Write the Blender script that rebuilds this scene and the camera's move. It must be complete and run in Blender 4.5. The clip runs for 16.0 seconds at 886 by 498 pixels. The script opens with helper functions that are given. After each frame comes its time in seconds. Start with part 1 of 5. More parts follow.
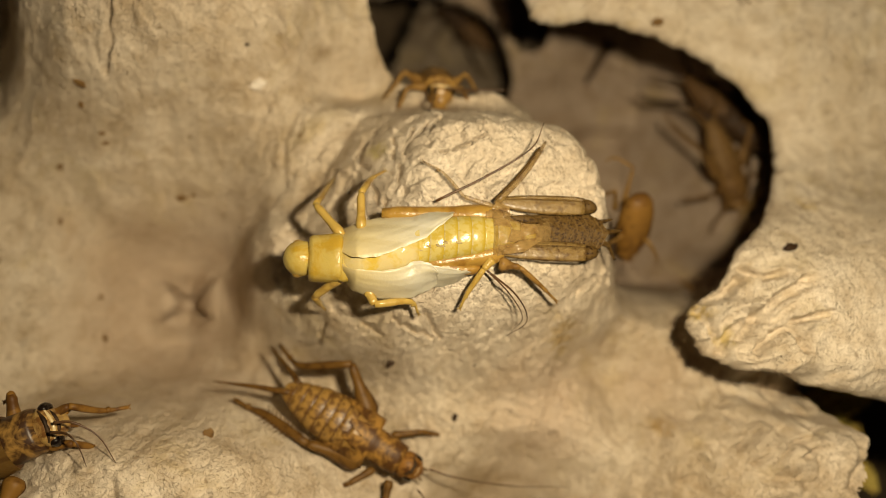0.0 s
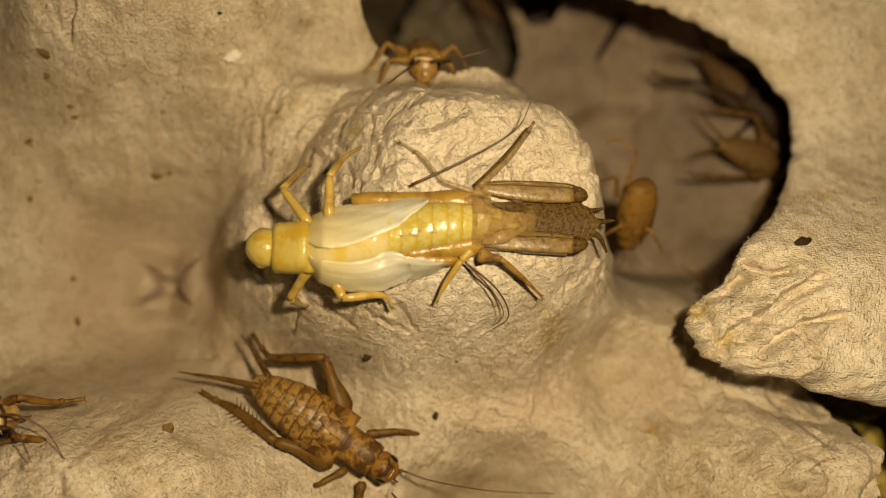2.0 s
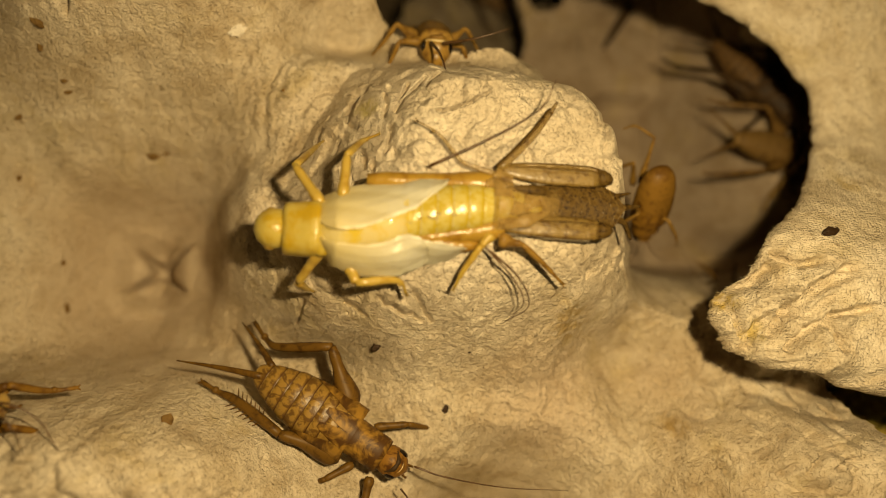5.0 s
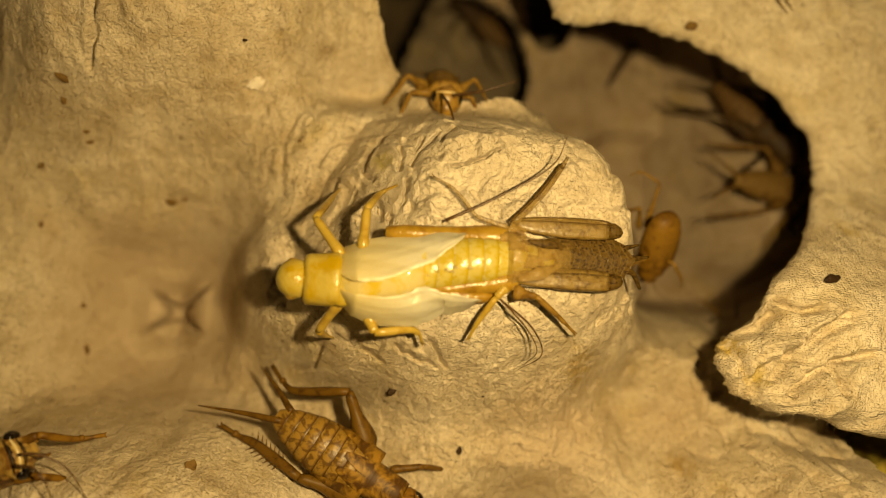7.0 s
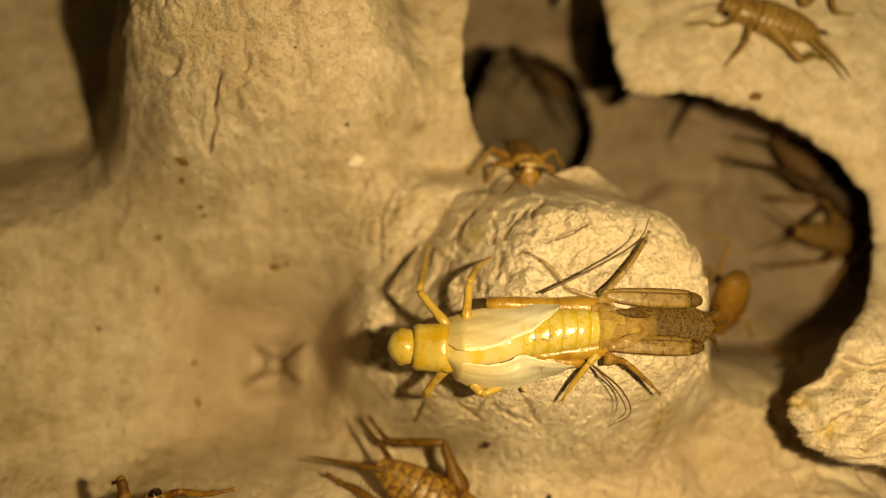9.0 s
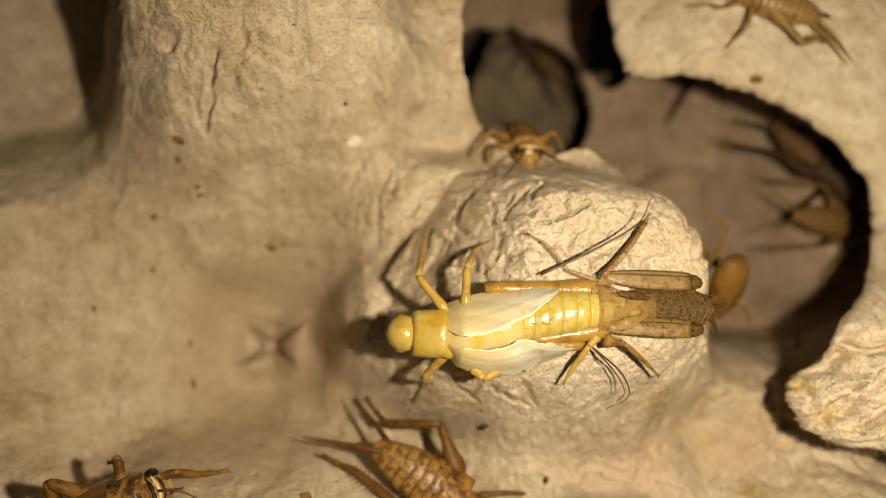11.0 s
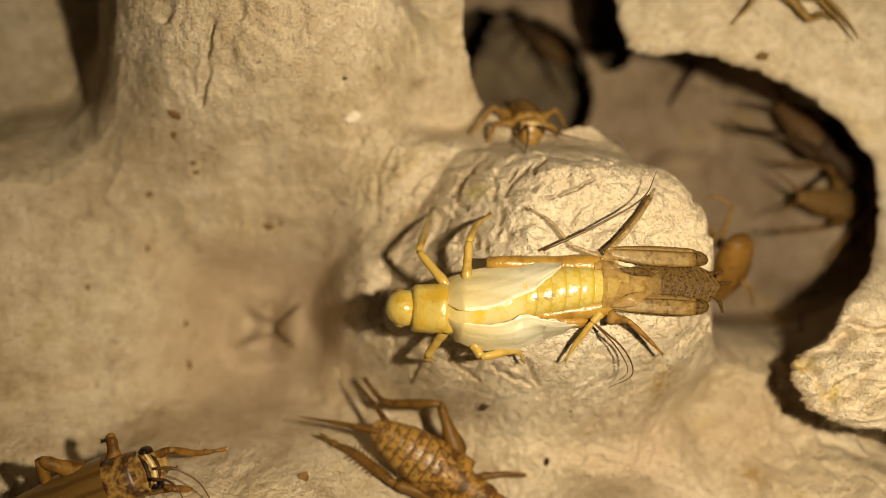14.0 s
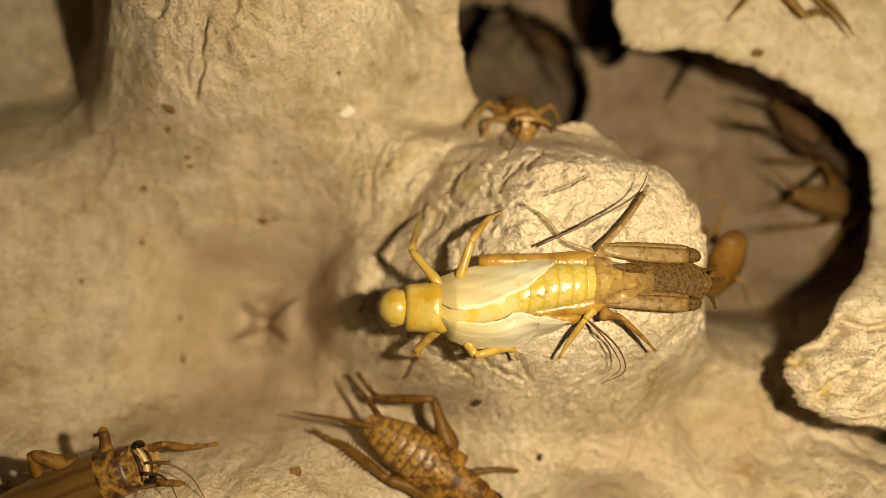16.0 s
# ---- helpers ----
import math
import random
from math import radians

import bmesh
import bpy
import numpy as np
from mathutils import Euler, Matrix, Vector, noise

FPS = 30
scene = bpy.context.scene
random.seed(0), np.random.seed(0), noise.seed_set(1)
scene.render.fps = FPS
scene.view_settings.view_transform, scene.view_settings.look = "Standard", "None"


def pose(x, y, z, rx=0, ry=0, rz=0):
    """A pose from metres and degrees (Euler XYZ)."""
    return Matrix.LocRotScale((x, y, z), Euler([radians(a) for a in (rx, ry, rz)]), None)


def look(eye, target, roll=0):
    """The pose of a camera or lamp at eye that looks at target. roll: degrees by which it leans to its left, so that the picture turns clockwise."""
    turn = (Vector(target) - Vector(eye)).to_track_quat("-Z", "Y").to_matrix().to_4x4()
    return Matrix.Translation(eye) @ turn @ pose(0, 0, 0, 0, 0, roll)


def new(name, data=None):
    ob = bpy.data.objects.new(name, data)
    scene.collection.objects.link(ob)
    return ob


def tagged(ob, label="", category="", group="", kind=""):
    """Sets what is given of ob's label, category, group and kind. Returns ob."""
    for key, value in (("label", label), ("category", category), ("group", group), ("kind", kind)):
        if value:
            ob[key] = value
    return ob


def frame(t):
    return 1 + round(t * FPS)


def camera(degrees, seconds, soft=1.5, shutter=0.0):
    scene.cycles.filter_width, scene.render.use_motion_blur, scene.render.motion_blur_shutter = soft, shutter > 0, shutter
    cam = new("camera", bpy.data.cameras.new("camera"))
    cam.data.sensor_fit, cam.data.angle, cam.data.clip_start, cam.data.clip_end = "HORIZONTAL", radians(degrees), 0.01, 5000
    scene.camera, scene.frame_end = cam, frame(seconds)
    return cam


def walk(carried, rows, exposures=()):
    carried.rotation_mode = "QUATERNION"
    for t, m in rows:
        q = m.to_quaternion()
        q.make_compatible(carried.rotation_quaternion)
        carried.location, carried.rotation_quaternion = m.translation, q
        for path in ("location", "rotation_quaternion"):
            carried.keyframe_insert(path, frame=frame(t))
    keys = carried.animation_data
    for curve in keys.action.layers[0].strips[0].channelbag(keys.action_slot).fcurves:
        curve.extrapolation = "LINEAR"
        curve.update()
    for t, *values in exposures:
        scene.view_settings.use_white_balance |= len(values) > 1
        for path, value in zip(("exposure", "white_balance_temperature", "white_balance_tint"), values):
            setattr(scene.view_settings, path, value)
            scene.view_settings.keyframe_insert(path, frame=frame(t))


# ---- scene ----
# The camera, hand-held about 8 cm above a paper-pulp egg tray.
cam = camera(53.45, 16.0, 0.8)
cam.data.dof.use_dof, cam.data.dof.focus_distance, cam.data.dof.aperture_fstop = True, 0.0755, 15.0
PATH = [
    (0, -0.00209, -0.00089, 0.11614, 10.455, -7.671, -0.094),
    (0.5, 0.01142, 0.00277, 0.11215, 9.425, -4.060, 0.349),
    (1, 0.01077, 0.00197, 0.11134, 8.790, -3.336, 0.287),
    (1.5, 0.00689, 0.00232, 0.11184, 8.898, -4.541, 0.877),
    (2, 0.00347, 0.00123, 0.11087, 8.786, -5.690, 1.298),
    (2.5, 0.00257, 0.00268, 0.11126, 8.340, -6.343, 1.473),
    (3, 0.00199, 0.00213, 0.11042, 8.426, -6.639, 1.615),
    (3.5, 0.00160, 0.00125, 0.10866, 8.389, -6.782, 1.623),
    (6, 0.00030, 0.00058, 0.10690, 8.948, -7.448, 1.888),
    (6.5, 0.00040, 0.00096, 0.10717, 9.152, -7.282, 1.648),
    (7, -0.00148, 0.00346, 0.10967, 9.331, -7.522, 1.565),
    (7.5, -0.00370, 0.00406, 0.10859, 11.282, -6.271, 0.265),
    (8, -0.00819, 0.00216, 0.11105, 12.093, -5.311, 0.240),
    (8.2, -0.00807, 0.00567, 0.11462, 11.568, -5.121, 0.646),
    (10.5, -0.00797, 0.00796, 0.11793, 9.497, -5.582, 1.156),
    (11, -0.00857, 0.00692, 0.11635, 9.217, -5.768, 1.295),
    (11.5, -0.00880, 0.00578, 0.11473, 8.867, -5.940, 1.512),
    (12, -0.00864, 0.00559, 0.11452, 8.671, -5.879, 1.492),
    (12.5, -0.00839, 0.00553, 0.11486, 8.788, -5.759, 1.456),
    (13, -0.00838, 0.00512, 0.11496, 9.036, -5.876, 1.532),
    (13.5, -0.00830, 0.00535, 0.11467, 8.901, -5.836, 1.491),
    (14, -0.00866, 0.00538, 0.11456, 8.908, -5.983, 1.471),
    (14.5, -0.00822, 0.00471, 0.11390, 8.946, -5.920, 1.530),
    (15, -0.00835, 0.00437, 0.11338, 8.747, -6.033, 1.589),
    (15.5, -0.00827, 0.00433, 0.11355, 8.705, -6.150, 1.796),
    (16, -0.00817, 0.00543, 0.11459, 8.569, -6.103, 1.692),
]
LOOK = (
    (0, -0.19, 6900, 10), (0.5, -0.21, 6600, 10), (1.0, -0.27, 6900, 9), (2.0, -0.34, 7700, 8), (3.5, -0.33, 8700, 6), (6.0, -0.29, 11200, 4), (8.2, -0.22, 14800, 3),
    (9.4, -0.08, 8900, 8), (10.4, -0.04, 7150, 12), (11.5, 0.0, 6750, 11), (13.0, 0.01, 6850, 10), (14.0, 0.0, 7200, 9), (16.0, 0.03, 7600, 8),
)
walk(cam, [(t, pose(*p)) for t, *p in PATH], LOOK)

# ---- light: a phone torch beside the lens, in a dim room ----
world = bpy.data.worlds.new("room")
world.use_nodes = True
scene.world = world
world.node_tree.nodes["Background"].inputs[0].default_value = (1.0, 0.8, 0.55, 1)
world.node_tree.nodes["Background"].inputs[1].default_value = 0.008
torch = new("torch", bpy.data.lights.new("torch", "SPOT"))
torch.data.energy, torch.data.color, torch.data.shadow_soft_size = 0.455, (1.0, 0.83, 0.57), 0.0018
torch.data.spot_size, torch.data.spot_blend = radians(130), 1.0
torch.matrix_basis = look((0.0145, 0.0090, 0.114), (0.021, 0.014, 0.0))

# ---- materials ----
MM = 0.001


def material(name, rough=0.6, spec=0.4, sub=0.0, metal=0.0):
    mat = bpy.data.materials.new(name)
    mat.use_nodes = True
    shader = mat.node_tree.nodes["Principled BSDF"]
    shader.inputs["Roughness"].default_value = rough
    shader.inputs["Specular IOR Level"].default_value = spec
    if sub:
        shader.inputs["Subsurface Weight"].default_value = sub
        shader.inputs["Subsurface Radius"].default_value = (1.0, 0.8, 0.45)
        shader.inputs["Subsurface Scale"].default_value = 0.0007
    return mat, mat.node_tree.nodes, mat.node_tree.links, shader


def noise_node(nodes, links, coords, scale, detail=4.0, rough=0.55, distort=0.0):
    n = nodes.new("ShaderNodeTexNoise")
    n.inputs["Scale"].default_value, n.inputs["Detail"].default_value = scale, detail
    n.inputs["Roughness"].default_value, n.inputs["Distortion"].default_value = rough, distort
    links.new(coords, n.inputs["Vector"])
    return n


def ramp_node(nodes, links, fac, stops):
    r = nodes.new("ShaderNodeValToRGB")
    while len(r.color_ramp.elements) < len(stops):
        r.color_ramp.elements.new(0.5)
    for e, (at, col) in zip(r.color_ramp.elements, stops):
        e.position, e.color = at, (*col, 1)
    links.new(fac, r.inputs[0])
    return r


def mix_node(nodes, links, fac, a, b, mode="MIX"):
    n = nodes.new("ShaderNodeMix")
    n.data_type, n.blend_type = "RGBA", mode
    for sock, v in ((n.inputs[0], fac), (n.inputs[6], a), (n.inputs[7], b)):
        if isinstance(v, (int, float)):
            sock.default_value = v
        elif isinstance(v, tuple):
            sock.default_value = (*v, 1)
        else:
            links.new(v, sock)
    return n.outputs[2]


def bump_node(nodes, links, height, strength, distance, normal=None):
    b = nodes.new("ShaderNodeBump")
    b.inputs["Strength"].default_value, b.inputs["Distance"].default_value = strength, distance
    links.new(height, b.inputs["Height"])
    if normal:
        links.new(normal, b.inputs["Normal"])
    return b.outputs[0]


def object_coords(nodes):
    return nodes.new("ShaderNodeTexCoord").outputs["Object"]


def mirrored_coords(nodes, links, stretch=1.0):
    """Object coordinates folded over the body's midline, so that markings are alike on both sides."""
    split, join, fold, long = nodes.new("ShaderNodeSeparateXYZ"), nodes.new("ShaderNodeCombineXYZ"), nodes.new("ShaderNodeMath"), nodes.new("ShaderNodeMath")
    links.new(object_coords(nodes), split.inputs[0])
    fold.operation, long.operation, long.inputs[1].default_value = "ABSOLUTE", "MULTIPLY", stretch
    links.new(split.outputs[1], fold.inputs[0])
    links.new(split.outputs[0], long.inputs[0])
    for a, b in ((long.outputs[0], 0), (fold.outputs[0], 1)):
        links.new(a, join.inputs[b])
    return join.outputs[0]


def pulp_material(name, light, dark, weave=False, spots=(), hairy=0.7, washes=()):
    """Grey-beige moulded paper pulp with fibres, yellow stains and specks; weave adds the imprint of the forming screen."""
    mat, nodes, links, shader = material(name, 0.9, 0.15)
    co = object_coords(nodes)
    cloud = noise_node(nodes, links, co, 75, 6, 0.68)
    col = ramp_node(nodes, links, cloud.outputs[0], ((0.36, dark), (0.64, light))).outputs[0]
    mottle = ramp_node(nodes, links, noise_node(nodes, links, co, 330, 5, 0.72, 0.4).outputs[0], ((0.34, (0.76, 0.71, 0.64)), (0.56, (1, 1, 1)))).outputs[0]
    col = mix_node(nodes, links, 1.0, col, mottle, "MULTIPLY")
    stain = noise_node(nodes, links, co, 150, 4, 0.65, 0.5)
    mask = ramp_node(nodes, links, stain.outputs[0], ((0.54, (0, 0, 0)), (0.72, (0.4, 0.4, 0.4)))).outputs[0]
    col = mix_node(nodes, links, mask, col, (0.48, 0.37, 0.16))
    speck = noise_node(nodes, links, co, 800, 2, 0.5)
    mask = ramp_node(nodes, links, speck.outputs[0], ((0.70, (0, 0, 0)), (0.76, (0.6, 0.6, 0.6)))).outputs[0]
    col = mix_node(nodes, links, mask, col, (0.22, 0.15, 0.08))
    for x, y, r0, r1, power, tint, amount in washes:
        # a tinted zone with a square or round outline
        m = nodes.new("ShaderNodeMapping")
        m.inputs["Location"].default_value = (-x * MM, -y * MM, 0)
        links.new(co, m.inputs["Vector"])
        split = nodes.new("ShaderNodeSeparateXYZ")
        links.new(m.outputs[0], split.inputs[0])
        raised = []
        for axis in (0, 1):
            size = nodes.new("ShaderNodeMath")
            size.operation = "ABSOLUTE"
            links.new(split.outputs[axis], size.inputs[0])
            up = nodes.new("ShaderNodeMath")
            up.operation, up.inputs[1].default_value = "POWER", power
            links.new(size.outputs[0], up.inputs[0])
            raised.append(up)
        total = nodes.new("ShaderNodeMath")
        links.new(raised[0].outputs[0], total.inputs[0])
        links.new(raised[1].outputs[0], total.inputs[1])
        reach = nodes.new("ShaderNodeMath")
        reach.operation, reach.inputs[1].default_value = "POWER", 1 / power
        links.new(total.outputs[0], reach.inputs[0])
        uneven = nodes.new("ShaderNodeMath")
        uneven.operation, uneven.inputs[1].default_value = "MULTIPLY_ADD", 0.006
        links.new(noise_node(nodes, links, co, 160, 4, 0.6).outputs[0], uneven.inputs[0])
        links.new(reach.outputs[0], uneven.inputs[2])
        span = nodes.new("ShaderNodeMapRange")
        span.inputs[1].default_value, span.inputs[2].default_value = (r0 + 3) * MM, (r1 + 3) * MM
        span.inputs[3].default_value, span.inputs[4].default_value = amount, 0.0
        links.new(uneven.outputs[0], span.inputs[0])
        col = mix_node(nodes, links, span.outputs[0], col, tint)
    for x, y, r, tint in spots:
        m = nodes.new("ShaderNodeMapping")
        m.inputs["Location"].default_value = (-x * MM, -y * MM, 0)
        m.inputs["Scale"].default_value = (1, 1, 0)
        links.new(co, m.inputs["Vector"])
        far = nodes.new("ShaderNodeVectorMath")
        far.operation = "LENGTH"
        links.new(m.outputs[0], far.inputs[0])
        span = nodes.new("ShaderNodeMapRange")
        span.inputs[1].default_value, span.inputs[2].default_value = 0.3 * r * MM, r * MM
        span.inputs[3].default_value, span.inputs[4].default_value = 0.9, 0.0
        links.new(far.outputs["Value"], span.inputs[0])
        patch = ramp_node(nodes, links, noise_node(nodes, links, co, 900, 3, 0.6).outputs[0], ((0.38, (0, 0, 0)), (0.58, (1, 1, 1)))).outputs[0]
        col = mix_node(nodes, links, mix_node(nodes, links, 1.0, patch, span.outputs[0], "MULTIPLY"), col, tint)
    # loose fibres: short dark dashes in several directions
    fibres = None
    for turn, scale in ((0.35, 8500), (1.4, 9500), (2.45, 8000)):
        m = nodes.new("ShaderNodeMapping")
        m.vector_type = "TEXTURE"
        m.inputs["Rotation"].default_value = (0.3, 0.2, turn)
        m.inputs["Scale"].default_value = (7, 1, 1)
        links.new(co, m.inputs["Vector"])
        streak = noise_node(nodes, links, m.outputs[0], scale, 0.0, 0.5, 0.0)
        line = ramp_node(nodes, links, streak.outputs[0], ((0.70, (0, 0, 0)), (0.78, (1, 1, 1)))).outputs[0]
        fibres = line if fibres is None else mix_node(nodes, links, 1.0, fibres, line, "LIGHTEN")
    thick = ramp_node(nodes, links, noise_node(nodes, links, co, 170, 3, 0.6).outputs[0], ((0.36, (0.15 * hairy,) * 3), (0.62, (hairy,) * 3))).outputs[0]
    col = mix_node(nodes, links, mix_node(nodes, links, 1.0, fibres, thick, "MULTIPLY"), col, (0.21, 0.15, 0.085))
    links.new(col, shader.inputs["Base Color"])
    lump = noise_node(nodes, links, co, 480, 5, 0.65, 0.8)
    fine = noise_node(nodes, links, co, 2300, 3, 0.6, 1.0)
    n = bump_node(nodes, links, lump.outputs[0], 0.5, 0.0010)
    wrinkle = noise_node(nodes, links, co, 1050, 4, 0.65, 1.2)
    n = bump_node(nodes, links, wrinkle.outputs[0], 0.3, 0.0006, n)
    n = bump_node(nodes, links, fine.outputs[0], 0.5 if weave else 0.75, 0.00042, n)
    n = bump_node(nodes, links, fibres, 0.7, 0.00008, n)
    if weave:
        for turn, scale, strength in ((1.66, 1300, 0.26), (0.25, 1000, 0.22)):
            m = nodes.new("ShaderNodeMapping")
            m.inputs["Rotation"].default_value[2] = turn
            links.new(co, m.inputs["Vector"])
            w = nodes.new("ShaderNodeTexWave")
            w.inputs["Scale"].default_value, w.inputs["Distortion"].default_value = scale, 12.0
            w.inputs["Detail"].default_value, w.inputs["Detail Scale"].default_value = 3.0, 0.8
            links.new(m.outputs[0], w.inputs["Vector"])
            n = bump_node(nodes, links, w.outputs["Fac"], strength, 0.0003, n)
    links.new(n, shader.inputs["Normal"])
    return mat


def chitin_material(name, base, dark, patch=0.5, rough=0.32, sub=0.15, scale=900, trans=0.0, dents=0.0, grain=0.1, alpha=1.0, mirror=False):
    """Insect cuticle: a glossy base colour with darker mottling of a given amount."""
    mat, nodes, links, shader = material(name, rough, 0.5 if rough < 0.45 else 0.2, sub)
    co = object_coords(nodes)
    blot = noise_node(nodes, links, mirrored_coords(nodes, links) if mirror else co, scale, 3, 0.6, 0.4)
    lo = 0.72 - 0.35 * patch
    col = ramp_node(nodes, links, blot.outputs[0], ((lo - 0.08, base), (lo + 0.08, dark))).outputs[0]
    soft = noise_node(nodes, links, co, 260, 2, 0.5)
    col = mix_node(nodes, links, soft.outputs[0], col, (0.85, 0.8, 0.75), "MULTIPLY")
    links.new(col, shader.inputs["Base Color"])
    fine = noise_node(nodes, links, co, 4200, 2, 0.5)
    n = bump_node(nodes, links, fine.outputs[0], grain, 0.00012)
    shader.inputs["Alpha"].default_value = alpha
    if dents:
        wide = noise_node(nodes, links, co, 750, 3, 0.6, 0.6)
        n = bump_node(nodes, links, wide.outputs[0], dents, 0.0005, n)
    links.new(n, shader.inputs["Normal"])
    if trans:
        shader.inputs["Transmission Weight"].default_value = trans
        shader.inputs["IOR"].default_value = 1.25
    return mat


# washes: paler over the middle peak, browner in the cup and saddles
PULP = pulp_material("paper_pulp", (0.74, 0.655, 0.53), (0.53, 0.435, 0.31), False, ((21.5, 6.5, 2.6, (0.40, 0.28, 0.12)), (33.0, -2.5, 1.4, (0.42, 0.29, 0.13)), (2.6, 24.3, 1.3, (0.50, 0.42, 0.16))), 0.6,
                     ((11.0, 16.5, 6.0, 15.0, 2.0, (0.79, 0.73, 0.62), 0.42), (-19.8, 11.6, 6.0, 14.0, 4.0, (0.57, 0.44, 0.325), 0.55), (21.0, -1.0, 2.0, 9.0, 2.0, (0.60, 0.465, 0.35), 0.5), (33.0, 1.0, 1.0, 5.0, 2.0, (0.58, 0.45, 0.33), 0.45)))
PULP_WOVEN = pulp_material("paper_pulp_screen_marked", (0.78, 0.70, 0.575), (0.60, 0.515, 0.39), True, ((33.9, 8.6, 1.5, (0.48, 0.34, 0.07)), (35.6, 6.0, 1.4, (0.50, 0.39, 0.15)), (48.0, 20.5, 1.2, (0.45, 0.32, 0.12))), 0.5)
BROWN = chitin_material("brown_cuticle", (0.25, 0.122, 0.028), (0.085, 0.034, 0.009), 0.5, 0.46, 0.0, 1500)
BROWN_PLAIN = chitin_material("brown_cuticle_plain", (0.14, 0.073, 0.017), (0.068, 0.032, 0.008), 0.45, 0.46, 0.0, 1200)
STRAW = chitin_material("straw_cuticle", (0.25, 0.162, 0.055), (0.11, 0.056, 0.017), 0.4, 0.35, 0.0, 1500)
OLIVE = chitin_material("olive_leg_cuticle", (0.25, 0.165, 0.05), (0.13, 0.075, 0.022), 0.42, 0.46, 0.0, 1300)
# DARK and SHADE also paint shade onto the crickets under the torn tray
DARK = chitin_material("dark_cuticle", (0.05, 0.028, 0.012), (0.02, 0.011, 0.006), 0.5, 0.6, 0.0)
SHADE = chitin_material("shaded_brown_cuticle", (0.16, 0.092, 0.03), (0.08, 0.042, 0.014), 0.5, 0.55, 0.0)
TAN = chitin_material("tan_cuticle", (0.23, 0.12, 0.026), (0.10, 0.045, 0.011), 0.5, 0.5, 0.0, 600)
GOLD = chitin_material("golden_cuticle", (0.34, 0.205, 0.055), (0.15, 0.075, 0.02), 0.5, 0.36, 0.0, 900)
GOLD_LEG = chitin_material("golden_leg_cuticle", (0.27, 0.16, 0.045), (0.15, 0.078, 0.02), 0.45, 0.46, 0.0, 1100)
CHALK = chitin_material("white_paper_crumb", (0.80, 0.76, 0.68), (0.7, 0.65, 0.56), 0.4, 0.9, 0.0)
FACE = chitin_material("banded_face", (0.50, 0.34, 0.12), (0.16, 0.075, 0.022), 0.6, 0.3, 0.0, 1100, mirror=True)
SHIELD = chitin_material("banded_neck_shield", (0.34, 0.20, 0.055), (0.05, 0.022, 0.008), 0.70, 0.42, 0.0, 900, mirror=True)
BLACK = chitin_material("black_eye", (0.012, 0.008, 0.006), (0.006, 0.004, 0.004), 0.5, 0.12, 0.0)
BAND = chitin_material("pale_band", (0.75, 0.62, 0.36), (0.6, 0.45, 0.2), 0.2, 0.3, 0.0)
PALE = chitin_material("pale_new_cuticle", (0.50, 0.40, 0.115), (0.45, 0.31, 0.042), 0.55, 0.25, 0.2, 520, 0.0, 0.3, 0.1)
AMBER_LEG = chitin_material("amber_thigh_cuticle", (0.37, 0.23, 0.05), (0.25, 0.135, 0.025), 0.45, 0.3, 0.1, 600, 0.0, 0.3, 0.1)
PALE_LEG = chitin_material("pale_leg_cuticle", (0.455, 0.325, 0.085), (0.34, 0.21, 0.04), 0.42, 0.28, 0.12, 700, 0.0, 0.25, 0.1)
CREAM = chitin_material("cream_abdomen", (0.62, 0.54, 0.27), (0.60, 0.46, 0.09), 0.55, 0.14, 0.15, 620, 0.0, 0.15, 0.04)
HUSK = chitin_material("shed_skin", (0.37, 0.25, 0.085), (0.13, 0.065, 0.018), 0.45, 0.3, 0.0, 1700, 0.0, 0.15, 0.08, 0.42)
HUSK_DARK = chitin_material("shed_skin_dark", (0.115, 0.068, 0.018), (0.035, 0.017, 0.005), 0.52, 0.62, 0.0, 4500, 0.0, 0.35, 0.15, 0.9)
HUSK_CLEAR = chitin_material("shed_skin_clear", (0.46, 0.31, 0.12), (0.25, 0.14, 0.05), 0.35, 0.1, 0.0, 1500, 0.0, 0.8, 0.1, 0.42)
THREAD = chitin_material("antenna", (0.10, 0.05, 0.02), (0.05, 0.025, 0.01), 0.5, 0.4, 0.0)
FRASS = chitin_material("frass", (0.035, 0.018, 0.008), (0.015, 0.008, 0.004), 0.5, 0.6, 0.0)
STAIN = chitin_material("brown_residue", (0.19, 0.115, 0.045), (0.10, 0.055, 0.018), 0.5, 0.8, 0.0)
BRAN = chitin_material("bran_food", (0.55, 0.45, 0.12), (0.35, 0.25, 0.06), 0.5, 0.7, 0.0)
# soil and the hole's dimness are both mixed into the lower tray's colour
PULP_LOWER_DIM = pulp_material("paper_pulp_soiled_dimmed", (0.45, 0.36, 0.28), (0.34, 0.265, 0.20), False, (), 0.3)
# darker copy of the pulp: the hollow's shade is put into its colour
PULP_SHADED = pulp_material("paper_pulp_shaded", (0.26, 0.215, 0.165), (0.18, 0.145, 0.105))
SOIL = pulp_material("tub_floor_dust", (0.16, 0.12, 0.08), (0.08, 0.06, 0.04))



